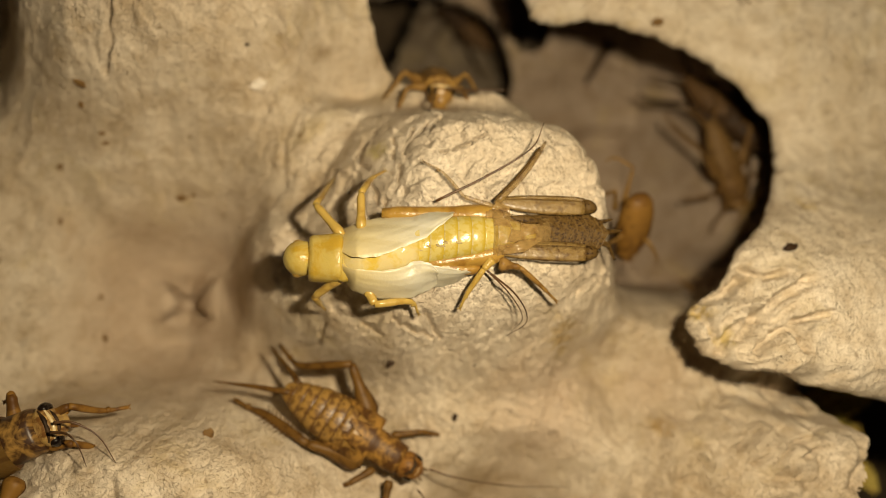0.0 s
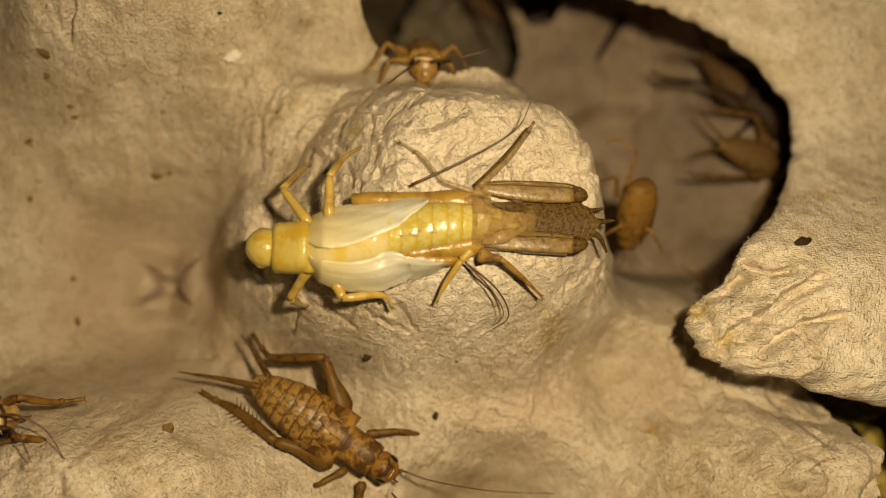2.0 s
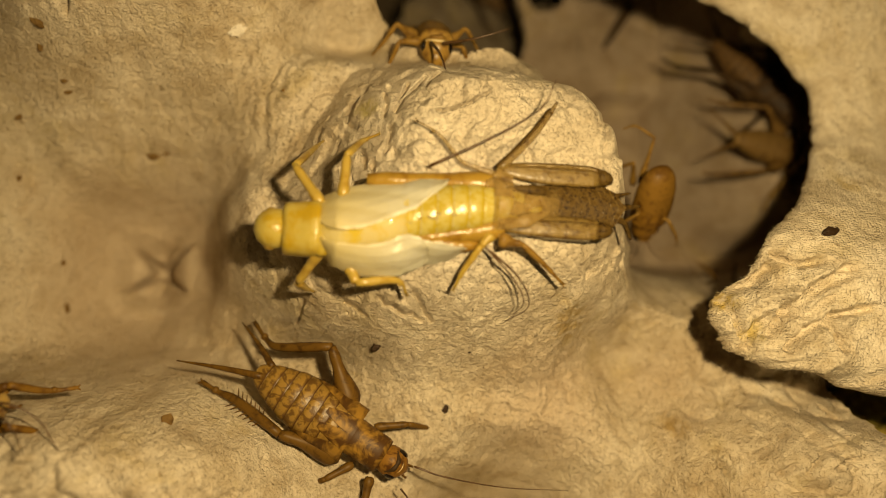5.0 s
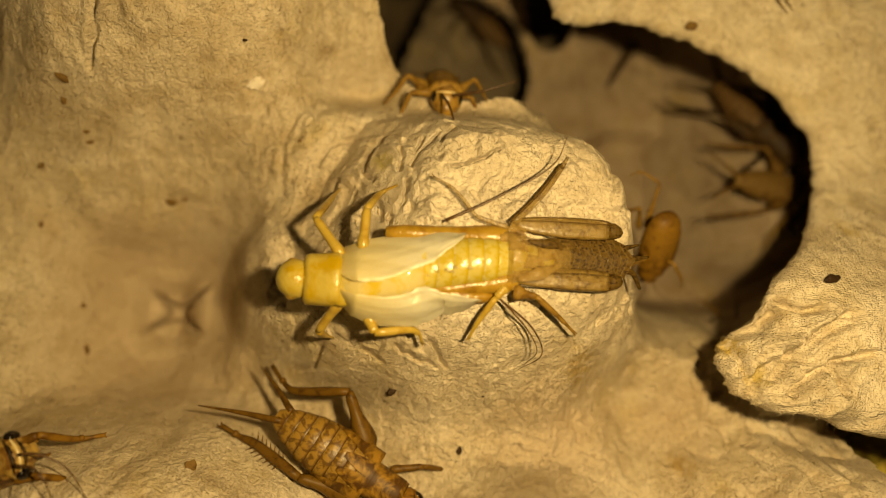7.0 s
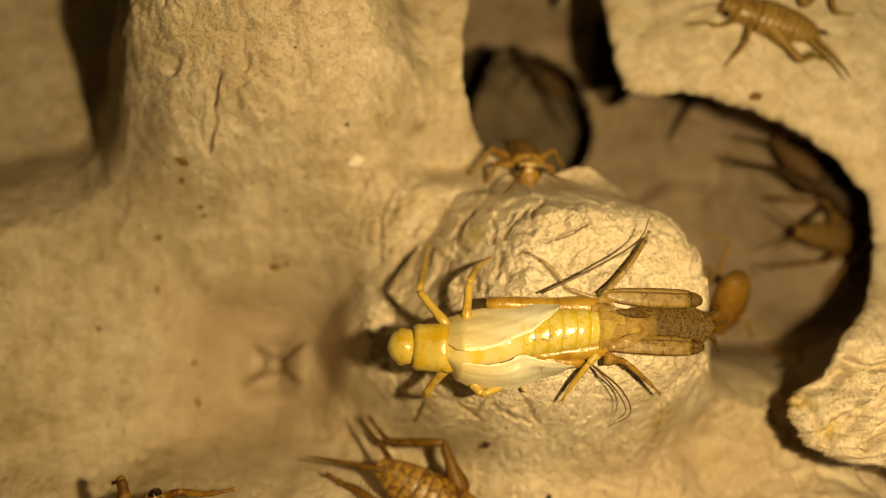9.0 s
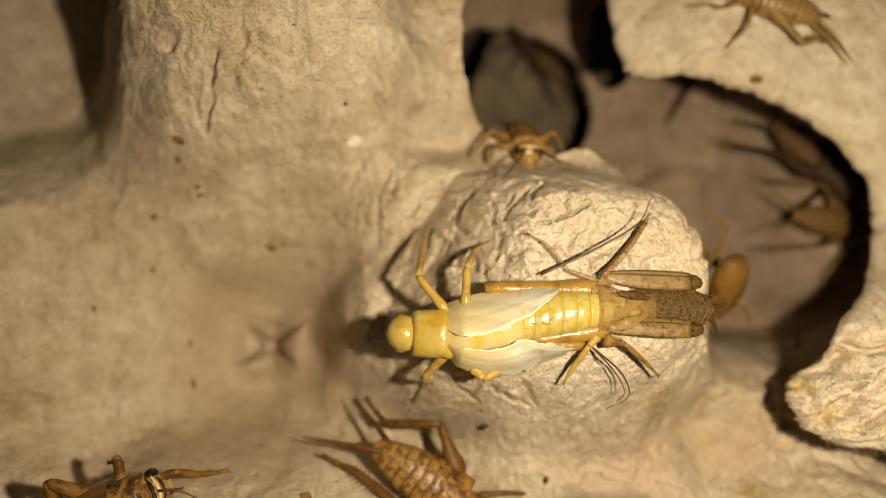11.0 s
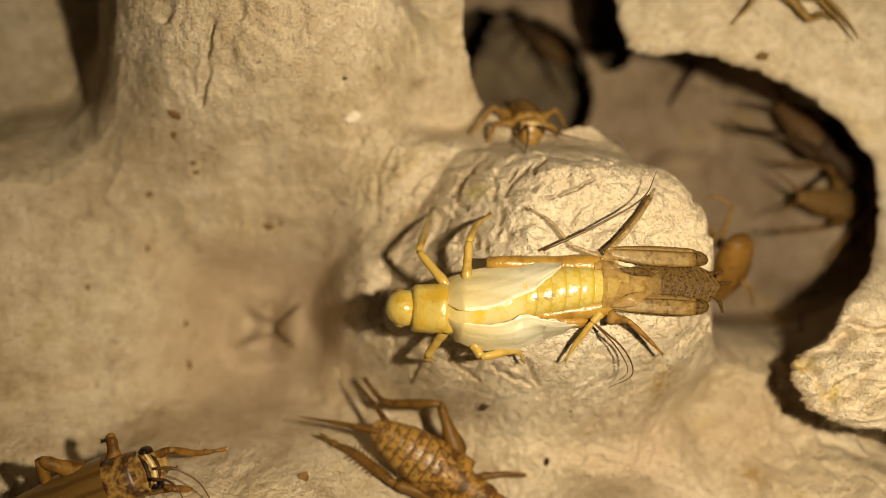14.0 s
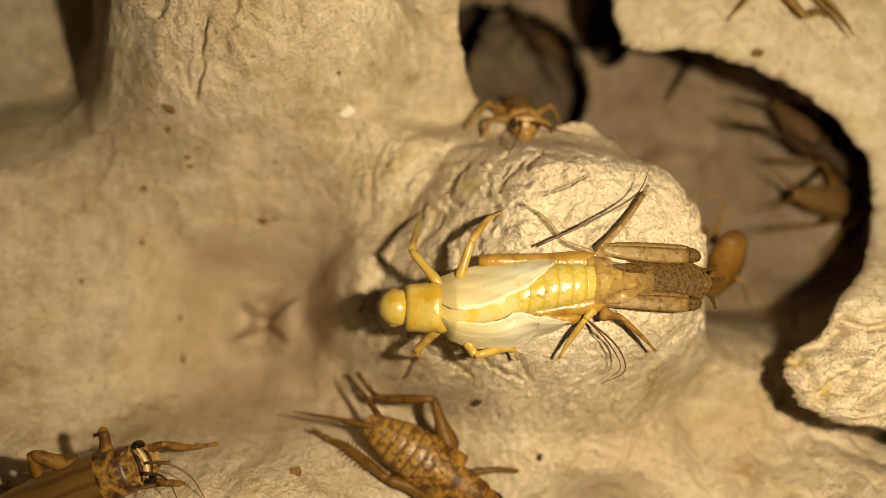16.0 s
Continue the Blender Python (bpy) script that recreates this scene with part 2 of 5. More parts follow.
def ringed_material(name, base, dark, edge, blotch=0.5, rough=0.3):
    """Cuticle of one body ring: a dark fore edge, a pale hind edge and dark blotches between."""
    mat, nodes, links, shader = material(name, rough, 0.5 if rough < 0.45 else 0.25)
    tex = nodes.new("ShaderNodeTexCoord")
    split = nodes.new("ShaderNodeSeparateXYZ")
    links.new(tex.outputs["Generated"], split.inputs[0])
    wob = noise_node(nodes, links, tex.outputs["Object"], 1500, 3, 0.6)
    add = nodes.new("ShaderNodeMath")
    add.operation, add.inputs[1].default_value = "MULTIPLY_ADD", 0.22
    links.new(wob.outputs[0], add.inputs[0])
    links.new(split.outputs[0], add.inputs[2])
    ring = ramp_node(nodes, links, add.outputs[0], ((0.10, edge), (0.26, base), (0.8, base), (0.98, dark))).outputs[0]
    blot = noise_node(nodes, links, mirrored_coords(nodes, links, 0.7), 1900, 3, 0.6, 0.3)
    mask = ramp_node(nodes, links, blot.outputs[0], ((0.66 - 0.25 * blotch, (0, 0, 0)), (0.76 - 0.25 * blotch, (0.8, 0.8, 0.8)))).outputs[0]
    col = mix_node(nodes, links, mask, ring, dark)
    links.new(col, shader.inputs["Base Color"])
    fine = noise_node(nodes, links, tex.outputs["Object"], 3800, 2, 0.5)
    links.new(bump_node(nodes, links, fine.outputs[0], 0.3, 0.0001), shader.inputs["Normal"])
    return mat


def veined_material(name, base, vein, scale, turn=0.0, rough=0.35, strength=0.5, root=None, span=(-0.010, -0.003)):
    """Wing membrane with lengthwise veins; root is the colour near the wing's base."""
    mat, nodes, links, shader = material(name, rough, 0.45, 0.15)
    co = object_coords(nodes)
    m = nodes.new("ShaderNodeMapping")
    m.inputs["Rotation"].default_value[2] = turn
    links.new(co, m.inputs["Vector"])
    w = nodes.new("ShaderNodeTexWave")
    w.bands_direction = "Y"
    w.inputs["Scale"].default_value, w.inputs["Distortion"].default_value = scale, 5.0
    w.inputs["Detail"].default_value, w.inputs["Detail Scale"].default_value = 2.0, 0.4
    links.new(m.outputs[0], w.inputs["Vector"])
    mask = ramp_node(nodes, links, w.outputs["Fac"], ((0.05, (strength,) * 3), (0.35, (0, 0, 0)))).outputs[0]
    col = mix_node(nodes, links, mask, base, vein)
    if root:
        split = nodes.new("ShaderNodeSeparateXYZ")
        links.new(co, split.inputs[0])
        r = nodes.new("ShaderNodeMapRange")
        r.inputs[1].default_value, r.inputs[2].default_value = span
        r.inputs[3].default_value, r.inputs[4].default_value = 0.85, 0.0
        links.new(split.outputs[0], r.inputs[0])
        col = mix_node(nodes, links, r.outputs[0], col, root)
    links.new(col, shader.inputs["Base Color"])
    n = bump_node(nodes, links, w.outputs["Fac"], 0.3, 0.0002)
    rough_n = noise_node(nodes, links, co, 900, 3, 0.6)
    links.new(bump_node(nodes, links, rough_n.outputs[0], 0.22, 0.0004, n), shader.inputs["Normal"])
    return mat


RINGS = ringed_material("brown_body_ring", (0.29, 0.168, 0.042), (0.085, 0.036, 0.009), (0.34, 0.22, 0.07), 0.76, 0.4)
RINGS_CREAM = ringed_material("cream_body_ring", (0.48, 0.40, 0.13), (0.42, 0.31, 0.04), (0.54, 0.49, 0.31), 0.72, 0.22)
RINGS_STRAW = ringed_material("straw_body_ring", (0.28, 0.185, 0.062), (0.11, 0.056, 0.018), (0.37, 0.27, 0.11), 0.62, 0.38)
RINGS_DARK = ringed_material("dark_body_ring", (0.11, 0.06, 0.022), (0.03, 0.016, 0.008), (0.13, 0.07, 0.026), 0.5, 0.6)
RINGS_AMBER = ringed_material("amber_body_ring", (0.27, 0.14, 0.03), (0.18, 0.08, 0.016), (0.31, 0.175, 0.042), 0.25, 0.36)
RINGS_TAN = ringed_material("tan_body_ring", (0.225, 0.118, 0.026), (0.12, 0.056, 0.013), (0.12, 0.056, 0.013), 0.5, 0.5)
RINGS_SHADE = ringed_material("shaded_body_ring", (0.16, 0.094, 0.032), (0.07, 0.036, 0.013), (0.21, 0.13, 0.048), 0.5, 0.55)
MOTTLED = chitin_material("mottled_cuticle", (0.33, 0.182, 0.042), (0.08, 0.036, 0.01), 0.76, 0.47, 0.0, 800, mirror=True)
PAD = veined_material("wing_pad", (0.285, 0.162, 0.04), (0.10, 0.042, 0.012), 620, 0.0, 0.4, 0.8)
TEGMEN = veined_material("folded_wing", (0.135, 0.075, 0.02), (0.08, 0.038, 0.011), 260, 0.0, 0.3, 0.8)
WING = veined_material("soft_wing", (0.55, 0.53, 0.415), (0.45, 0.415, 0.29), 190, 0.12, 0.38, 0.5, (0.56, 0.435, 0.15), (-0.0104, -0.0030))
PALE_DARK = chitin_material("back_marks", (0.40, 0.33, 0.15), (0.30, 0.24, 0.11), 0.5, 0.6, 0.0)

# ---- mesh helpers (millimetres in, metres out) ----


def mesh_from(name, verts, faces, mat, origin=(0, 0, 0), smooth=True):
    me = bpy.data.meshes.new(name)
    v = (np.asarray(verts, float) - np.asarray(origin, float)) * MM
    me.from_pydata(v.tolist(), [], [tuple(int(i) for i in f) for f in faces])
    me.materials.append(mat)
    if smooth:
        me.polygons.foreach_set("use_smooth", [True] * len(me.polygons))
    me.update()
    return me


def part(name, shape, mat, parent, origin=(0, 0, 0), label=""):
    """One mesh object under a thing or a part; shape is (verts, faces) in the parent thing's space, origin its pivot there."""
    ob = new(name, mesh_from(name, shape[0], shape[1], mat, origin))
    ob.parent = parent
    base = Vector(parent["pivot"]) if "pivot" in parent else Vector((0, 0, 0))
    ob.location = (Vector(origin) - base) * MM
    ob["pivot"] = tuple(float(a) for a in origin)
    return tagged(ob, label)


def merged(*shapes):
    verts, faces = [], []
    for v, f in shapes:
        n = len(verts)
        verts += [tuple(p) for p in v]
        faces += [tuple(i + n for i in q) for q in f]
    return verts, faces


def spline(points, steps=5):
    """Catmull-Rom through the points."""
    p = [np.asarray(q, float) for q in points]
    if len(p) < 3:
        return [p[0] + (p[1] - p[0]) * k / steps for k in range(steps + 1)]
    p = [2 * p[0] - p[1]] + p + [2 * p[-1] - p[-2]]
    out = []
    for a, b, c, d in zip(p, p[1:], p[2:], p[3:]):
        for k in range(steps):
            u = k / steps
            out.append(0.5 * (2 * b + (c - a) * u + (2 * a - 5 * b + 4 * c - d) * u**2 + (3 * b - a - 3 * c + d) * u**3))
    return out + [p[-2]]


def tube(points, radii, sides=8, flat=1.0, smooth_steps=5):
    """A tapering tube along a curve; radii are spread evenly along it."""
    path = spline(points, smooth_steps) if smooth_steps else [np.asarray(q, float) for q in points]
    n = len(path)
    r = np.interp(np.linspace(0, 1, n), np.linspace(0, 1, len(radii)), radii)
    verts, faces = [], []
    up = np.array([0.03, 0.02, 1.0])
    for i, c in enumerate(path):
        t = path[min(i + 1, n - 1)] - path[max(i - 1, 0)]
        t = t / (np.linalg.norm(t) + 1e-9)
        a = np.cross(up, t)
        if np.linalg.norm(a) < 0.15:
            a = np.cross((1.0, 0, 0), t)
        a /= np.linalg.norm(a)
        b = np.cross(t, a)
        for k in range(sides):
            w = 2 * math.pi * k / sides
            verts.append(c + r[i] * (math.cos(w) * a + flat * math.sin(w) * b))
    for i in range(n - 1):
        for k in range(sides):
            k2 = (k + 1) % sides
            faces.append((i * sides + k, i * sides + k2, (i + 1) * sides + k2, (i + 1) * sides + k))
    faces.append(tuple(range(sides))[::-1])
    faces.append(tuple((n - 1) * sides + k for k in range(sides)))
    return verts, faces


def loft(rings, sides=20, power=2.2):
    """A body of superellipse rings (x, y, z, half width, half height above, half height below) along x."""
    verts, faces = [], []
    for x, y, z, w, up, down in rings:
        for k in range(sides):
            a = 2 * math.pi * k / sides
            c, s = math.cos(a), math.sin(a)
            cy = math.copysign(abs(c) ** (2 / power), c)
            sz = math.copysign(abs(s) ** (2 / power), s)
            verts.append((x, y + w * cy, z + (up if s > 0 else down) * sz))
    n = len(rings)
    for i in range(n - 1):
        for k in range(sides):
            k2 = (k + 1) % sides
            faces.append((i * sides + k, i * sides + k2, (i + 1) * sides + k2, (i + 1) * sides + k))
    faces.append(tuple(range(sides))[::-1])
    faces.append(tuple((n - 1) * sides + k for k in range(sides)))
    return verts, faces


def ball(c, rx, ry, rz, sides=16, rows=10):
    rings = []
    for i in range(rows + 1):
        a = math.pi * i / rows
        k = max(math.sin(a), 0.02)
        rings.append((c[0] - rx * math.cos(a), c[1], c[2], ry * k, rz * k, rz * k))
    return loft(rings, sides, 2.0)


def lerp(a, b, u):
    return a + (b - a) * u


def smooth(a, b, x):
    u = np.clip((x - a) / (b - a), 0, 1)
    return u * u * (3 - 2 * u)


# ---- relief noise on arrays ----
TABLE = np.random.RandomState(7).rand(256, 256)


def value_noise(x, y):
    xi, yi = np.floor(x).astype(int), np.floor(y).astype(int)
    fx, fy = x - xi, y - yi
    fx, fy = fx * fx * (3 - 2 * fx), fy * fy * (3 - 2 * fy)
    g = lambda i, j: TABLE[i % 256, j % 256]
    return (g(xi, yi) * (1 - fx) + g(xi + 1, yi) * fx) * (1 - fy) + (g(xi, yi + 1) * (1 - fx) + g(xi + 1, yi + 1) * fx) * fy


def fbm(x, y, octaves=4, ridged=False):
    total, amp, norm = 0, 1.0, 0
    for k in range(octaves):
        n = value_noise(x * 2**k + 17.3 * k, y * 2**k + 9.1 * k) * 2 - 1
        total = total + amp * (1 - 2 * np.abs(n) if ridged else n)
        norm += amp
        amp *= 0.5
    return total / norm


# ---- the egg tray ----
# peaks: x, y, half width, half depth, top, plateau factor, skirts towards +x, +y, -x, -y
PEAKS = (
    (11.41, 18.26, 14.30, 9.74, 39.40, 0.80, 1.42, 1.38, 1.46, 1.72),
    (-1.00, 26.00, 8.00, 7.00, 26.50, 0.40, 1.20, 1.20, 1.80, 1.70),
    (-4.00, 14.00, 6.00, 5.00, 27.00, 0.50, 1.20, 1.30, 1.50, 1.20),
    (-19.59, 52.93, 12.76, 11.37, 43.87, 0.72, 1.16, 1.40, 1.50, 2.24),
    (-18.13, -11.69, 10.05, 8.24, 35.79, 0.81, 2.30, 1.75, 1.94, 1.90),
    (49.14, -9.01, 9.96, 6.44, 36.37, 0.83, 1.50, 1.50, 2.11, 1.90),
    (-66.00, 12.00, 12.00, 10.00, 40.00, 0.75, 1.90, 1.80, 1.80, 1.80),
    (4.00, -42.00, 11.00, 10.00, 38.00, 0.75, 1.90, 1.90, 1.90, 1.90),
)
# cups: x, y, bottom radius, rim radius, bottom, roundness of the square
CUPS = (
    (-20.12, 11.79, 2.00, 30.00, 3.40, 4.00),
    (40.97, 28.60, 10.41, 20.92, -4.00, 3.01),
    (-50.60, 46.50, 10.00, 20.86, 9.00, 4.55),
    (32.00, 51.00, 14.00, 22.00, -1.00, 2.60),
    (17.50, -15.00, 3.00, 12.80, 14.00, 2.60),
)
# dips in the ridges: x, y, reach in x and y, depth
DIPS = (
    (29.00, 3.00, 5.60, 5.50, 4.60),
    (0.50, 34.50, 5.00, 4.00, 6.50),
    (-2.00, -3.00, 9.00, 7.00, 3.60),
)


def tray_form(x, y):
    """The tray's large form: ridges, cups, a torn hollow and blunt peaks."""
    z = 25.8 - 6.0 * smooth(-24, -38, x) * smooth(-6, 4, y)
    for cx, cy, a, b, deep in DIPS:
        z = z - deep * np.exp(-(((x - cx) / a) ** 2 + ((y - cy) / b) ** 2))
    for cx, cy, r0, r1, bottom, power in CUPS:
        dy = y - cy
        if r0 == 2.0:
            dy = np.where(dy < 0, 0.9 * dy, dy)
        dx = x - cx - (0.3 * dy if bottom == 9.0 else 0)
        r = (np.abs(dx) ** power + np.abs(dy) ** power) ** (1 / power)
        u = np.clip((r - r0) / (r1 - r0), 0, 1)
        w = 1 - (1 - u) ** (2.2 if r0 == 2.0 else 1.25)
        w = w * smooth(-0.25, 0.14 if r0 == 2.0 else 0.5, u)
        z = np.minimum(z, bottom + (z - bottom) * w)
    for cx, cy, a, b, top, flat, east, north, west, south in PEAKS:
        u, v = (x - cx) / a, (y - cy) / b
        r = (np.abs(u) ** 2.6 + np.abs(v) ** 2.6) ** (1 / 2.6)
        q = u * u + v * v + 1e-6
        reach = (np.where(u > 0, east, west) * u * u + np.where(v > 0, north, south) * v * v) / q
        t = (r - flat) / (reach - flat)
        w = 1 - (t + np.sqrt(t * t + 0.035)) / 2.017
        w = np.where(np.abs(w) < 0.2, (w + 0.2) ** 2 / 0.8, np.clip(w, 0, 1))
        peak = z + (top - z) * w
        if top == 39.40:
            # the worn slope of the middle peak, down towards the saddle behind it
            slope = 32.4 + 1.36 * (x - 3) - 0.655 * (y - 24)
            gap = np.clip(0.5 + (slope - peak) / 4, 0, 1)
            peak = slope + (peak - slope) * gap - 2.0 * gap * (1 - gap)
        z = np.maximum(z, peak)
    return z


CRACKS = (  # x, y along each crack, its width
    (((4.1, 25.2), (4.2, 24.1), (4.1, 23.0)), 0.17), (((1.3, 24.9), (1.0, 23.5), (1.8, 22.6)), 0.16), (((2.2, 20.8), (2.6, 19.5), (2.8, 18.3)), 0.16), (((3.3, 18.9), (3.4, 17.3)), 0.17),
    (((4.7, 21.9), (4.7, 20.7), (4.2, 19.6)), 0.14), (((0.4, 21.8), (0.0, 20.6)), 0.14), (((7.2, 26.4), (6.5, 25.3), (5.6, 24.4), (5.1, 23.2)), 0.15), (((8.6, 26.9), (7.5, 25.7), (7.3, 25.1)), 0.16),
    (((5.9, 25.9), (5.2, 24.4)), 0.13), (((-1.3, 23.2), (-1.6, 21.6)), 0.14), (((2.7, 27.1), (1.7, 25.5), (0.6, 24.3)), 0.15), (((8.2, 22.6), (10.0, 23.0), (12.4, 24.3)), 0.12), (((20.3, 25.8), (21.1, 24.6), (21.8, 22.3)), 0.12),
    (((4.3, 7.6), (5.9, 6.7), (8.1, 6.1)), 0.13), (((-2.1, 7.6), (-2.7, 5.9)), 0.16), (((1.5, 7.4), (3.5, 6.3)), 0.13),
    (((7.0, 8.0), (8.0, 6.8), (8.9, 6.1)), 0.16), 
    (((43.0, 0.3), (43.4, -0.1), (43.9, -0.2)), 0.2), (((38.4, -4.4), (39.7, -3.8), (41.2, -2.6)), 0.2), (((41.1, -5.8), (42.7, -4.0), (44.5, -3.6), (46.9, -2.8)), 0.22), (((35.4, -5.4), (36.2, -6.6)), 0.18),
    (((39.1, -0.6), (40.1, -0.2)), 0.18), (((46.7, -0.3), (47.4, -1.3)), 0.18), (((43.4, -5.4), (45.6, -4.4)), 0.18), (((39.3, -6.2), (40.4, -5.1)), 0.2),
    (((-22.6, 38.2), (-23.4, 35.2), (-24.4, 32.4)), 0.3), (((-7.3, 36.6), (-6.7, 36.2)), 0.25),
)


def crack_depth(x, y, lines=CRACKS):
    """Fine dry cracks in the pulp's crust, or folds in a sheet."""
    x, y = x + 0.22 * fbm(x * 1.4, y * 1.4, 2), y + 0.22 * fbm(x * 1.4 + 7, y * 1.4, 2)
    deep = np.zeros_like(x)
    for line, width in lines:
        for (ax, ay), (bx, by) in zip(line, line[1:]):
            dx, dy = bx - ax, by - ay
            u = np.clip(((x - ax) * dx + (y - ay) * dy) / (dx * dx + dy * dy), 0, 1)
            deep = np.maximum(deep, smooth(width * 1.5, width * 0.3, np.hypot(x - ax - u * dx, y - ay - u * dy)))
    return deep


def tray_height(x, y):
    """The form with the worn, flaky relief of moulded pulp: rough on the peaks, smoother down in the cups."""
    x, y = np.asarray(x, float), np.asarray(y, float)
    wx, wy = x + 1.4 * fbm(x / 5 + 3, y / 5, 2), y + 1.4 * fbm(x / 5, y / 5 + 8, 2)
    z = tray_form(x + 0.9 * fbm(x / 6, y / 6, 2), y + 0.9 * fbm(x / 6 + 9, y / 6, 2))
    rough = smooth(16, 34, z)
    flake = smooth(-0.12, 0.16, fbm(wx / 3.6, wy / 3.6, 3)) - 0.5
    crease = smooth(0.42, 0.9, fbm(wx / 3.4 + 40, wy / 4.2, 2, True)) * smooth(-0.1, 0.3, fbm(x / 6 + 20, y / 6, 2))
    z = z + 1.0 * fbm(x / 9.0, y / 9.0, 2) + 0.36 * smooth(8, 16, z) * fbm(wx / 3.2 + 13, wy / 4.6, 3, True) + rough * (0.5 * flake - 0.8 * crease) + 0.16 * (0.4 + rough) * fbm(wx / 1.3, wy / 1.3, 3, True)
    z = z + 0.15 * fbm(x / 0.5, y / 0.5, 2) * (0.15 + rough) + 0.22 * rough * smooth(0.1, 0.25, fbm(wx / 1.7 + 5, wy / 2.1, 3))
    # brain-like wrinkles on the hump at the near edge
    hump = smooth(15, 6, np.hypot(x - 44, y + 5))
    z = z + hump * 0.95 * (np.abs(fbm(wx / 2.6, wy / 2.6 + 30, 2)) ** 0.6 * 2 - 1)
    # the maker's cross pressed into the cup's floor
    u, v = (x + 18.9) * 0.55 - (y - 12.4) * 0.83, (x + 18.9) * 0.62 + (y - 12.4) * 0.78
    wide = 0.28 + 0.45 * smooth(2.4, 0, np.hypot(u, v))
    arm = np.exp(-((u / wide) ** 2)) * smooth(5.2, 2.6, np.abs(v)) + np.exp(-((v / wide) ** 2)) * smooth(4.6, 2.2, np.abs(u)) * smooth(1.2, -0.6, -u - 3.0)
    side = (np.abs(x + 19.6) ** 4 + np.abs(y - 11.9) ** 4) ** 0.25
    z = z + 0.8 * smooth(5.4, 3.6, side) * smooth(0, 3.2, side) - 0.3 * np.exp(-(((side - 11.0) / 0.7) ** 2)) - 0.4 * np.exp(-(((side - 6.6) / 1.4) ** 2))
    return z - 2.6 * np.minimum(arm, 1) - 1.1 * crack_depth(x, y)


def sheet(xs, ys, height, keep=None, thick=2.0, coarse=4):
    """A moulded sheet over a grid: fine top, coarser underside, closed torn rims; keep(x, y) tells where there is material."""
    gx, gy = np.meshgrid(xs, ys)
    top = np.stack([gx, gy, height(gx, gy)], -1).reshape(-1, 3)
    nx, ny = len(xs), len(ys)
    i, j = np.meshgrid(np.arange(nx - 1), np.arange(ny - 1))
    a = j * nx + i
    kept = np.ones(a.shape, bool) if keep is None else keep(gx[:-1, :-1], gy[:-1, :-1])
    faces = np.stack([a, a + 1, a + nx + 1, a + nx], -1)[kept]
    bx, by = np.meshgrid(xs[::coarse], ys[::coarse])
    low = np.stack([bx, by, height(bx, by) - thick], -1).reshape(-1, 3)
    mx, my = bx.shape[1], bx.shape[0]
    i, j = np.meshgrid(np.arange(mx - 1), np.arange(my - 1))
    b = j * mx + i + len(top)
    under = np.stack([b, b + mx, b + mx + 1, b + 1], -1)
    if keep is not None:
        k = keep(bx, by)
        under = under[k[:-1, :-1] & k[1:, :-1] & k[:-1, 1:] & k[1:, 1:]]
    frame_kept = np.pad(kept, 1)
    rims = []
    jj, ii = np.nonzero(frame_kept[1:-1, 1:] != frame_kept[1:-1, :-1])
    rims.append(np.stack([jj * nx + ii, (jj + 1) * nx + ii], 1))
    jj, ii = np.nonzero(frame_kept[1:, 1:-1] != frame_kept[:-1, 1:-1])
    rims.append(np.stack([jj * nx + ii, jj * nx + ii + 1], 1))
    rim = np.concatenate(rims)
    ends = np.unique(rim)
    place = {int(e): len(top) + len(low) + n for n, e in enumerate(ends)}
    skirt = top[ends] - (0, 0, thick)
    walls = np.array([(p, q, place[int(q)], place[int(p)]) for p, q in rim])
    return np.concatenate([top, low, skirt]), np.concatenate([faces, under.reshape(-1, 4), walls])


def hollow(x, y):
    """Below 1 where the tray's ridge behind the middle peak is torn away."""
    return (np.abs((x - 13.6) / 11.8) ** 2.8 + np.abs((y - 46.4) / 13.7) ** 2.8) ** (1 / 2.8)


def in_tray(x, y):
    """Where the upper tray has material: it is torn away round the dark hole and ends past the near hump."""
    torn = (tray_form(x, y) < 8 + 1.5 * fbm(x / 3, y / 3, 3)) & (y > 4) & (x > -6)
    torn |= hollow(x, y) + 0.05 * fbm(x / 3, y / 3, 3) < 1
    past = (x > 49.6 + 0.9 * fbm(x / 2, y / 2, 3) - 0.05 * (y + 3) ** 2) & (y < 6)
    return ~(torn | past)


def lower_height(x, y):
    z = np.minimum(tray_form(x, y) - 2.5, 10.0)
    z = lerp(z, np.minimum(z, -5.0), 1 - smooth(0.95, 1.5, hollow(x, y)))
    z = np.maximum(z, np.minimum(-5 + 1.6 * (x - 42), 11.0) * smooth(16, 24, y) - 5 * (1 - smooth(16, 24, y)))
    z = z + 0.8 * fbm(x / 9.0, y / 9.0, 2) + 0.25 * fbm(x / 2.5, y / 2.5, 3, True)
    return z + 0.5 * np.maximum(0, fbm(x / 7 + 4, y / 12, 2, True) - 0.4)


def in_lower_tray(x, y):
    """The lower tray has a torn hole of its own below the hollow."""
    gap = (np.abs(x - 27.2) / 3.4) ** 2.4 + (np.abs(y - 58.5) / 7.0) ** 2.4
    return np.minimum((np.abs(x - 11.5) / 12.8) ** 2.2 + (np.abs(y - 48.4) / 11.7) ** 2.2, gap) + 0.07 * fbm(x / 3, y / 3, 3) > 1


def bottom_height(x, y):
    r = np.hypot((x - 14.0) / 20.0, (y - 54.0) / 22.0)
    return -21.0 + 2.0 * smooth(0.9, 0.1, r) + 1.2 * fbm(x / 8, y / 8, 3) + 0.2 * fbm(x / 2, y / 2, 3, True)


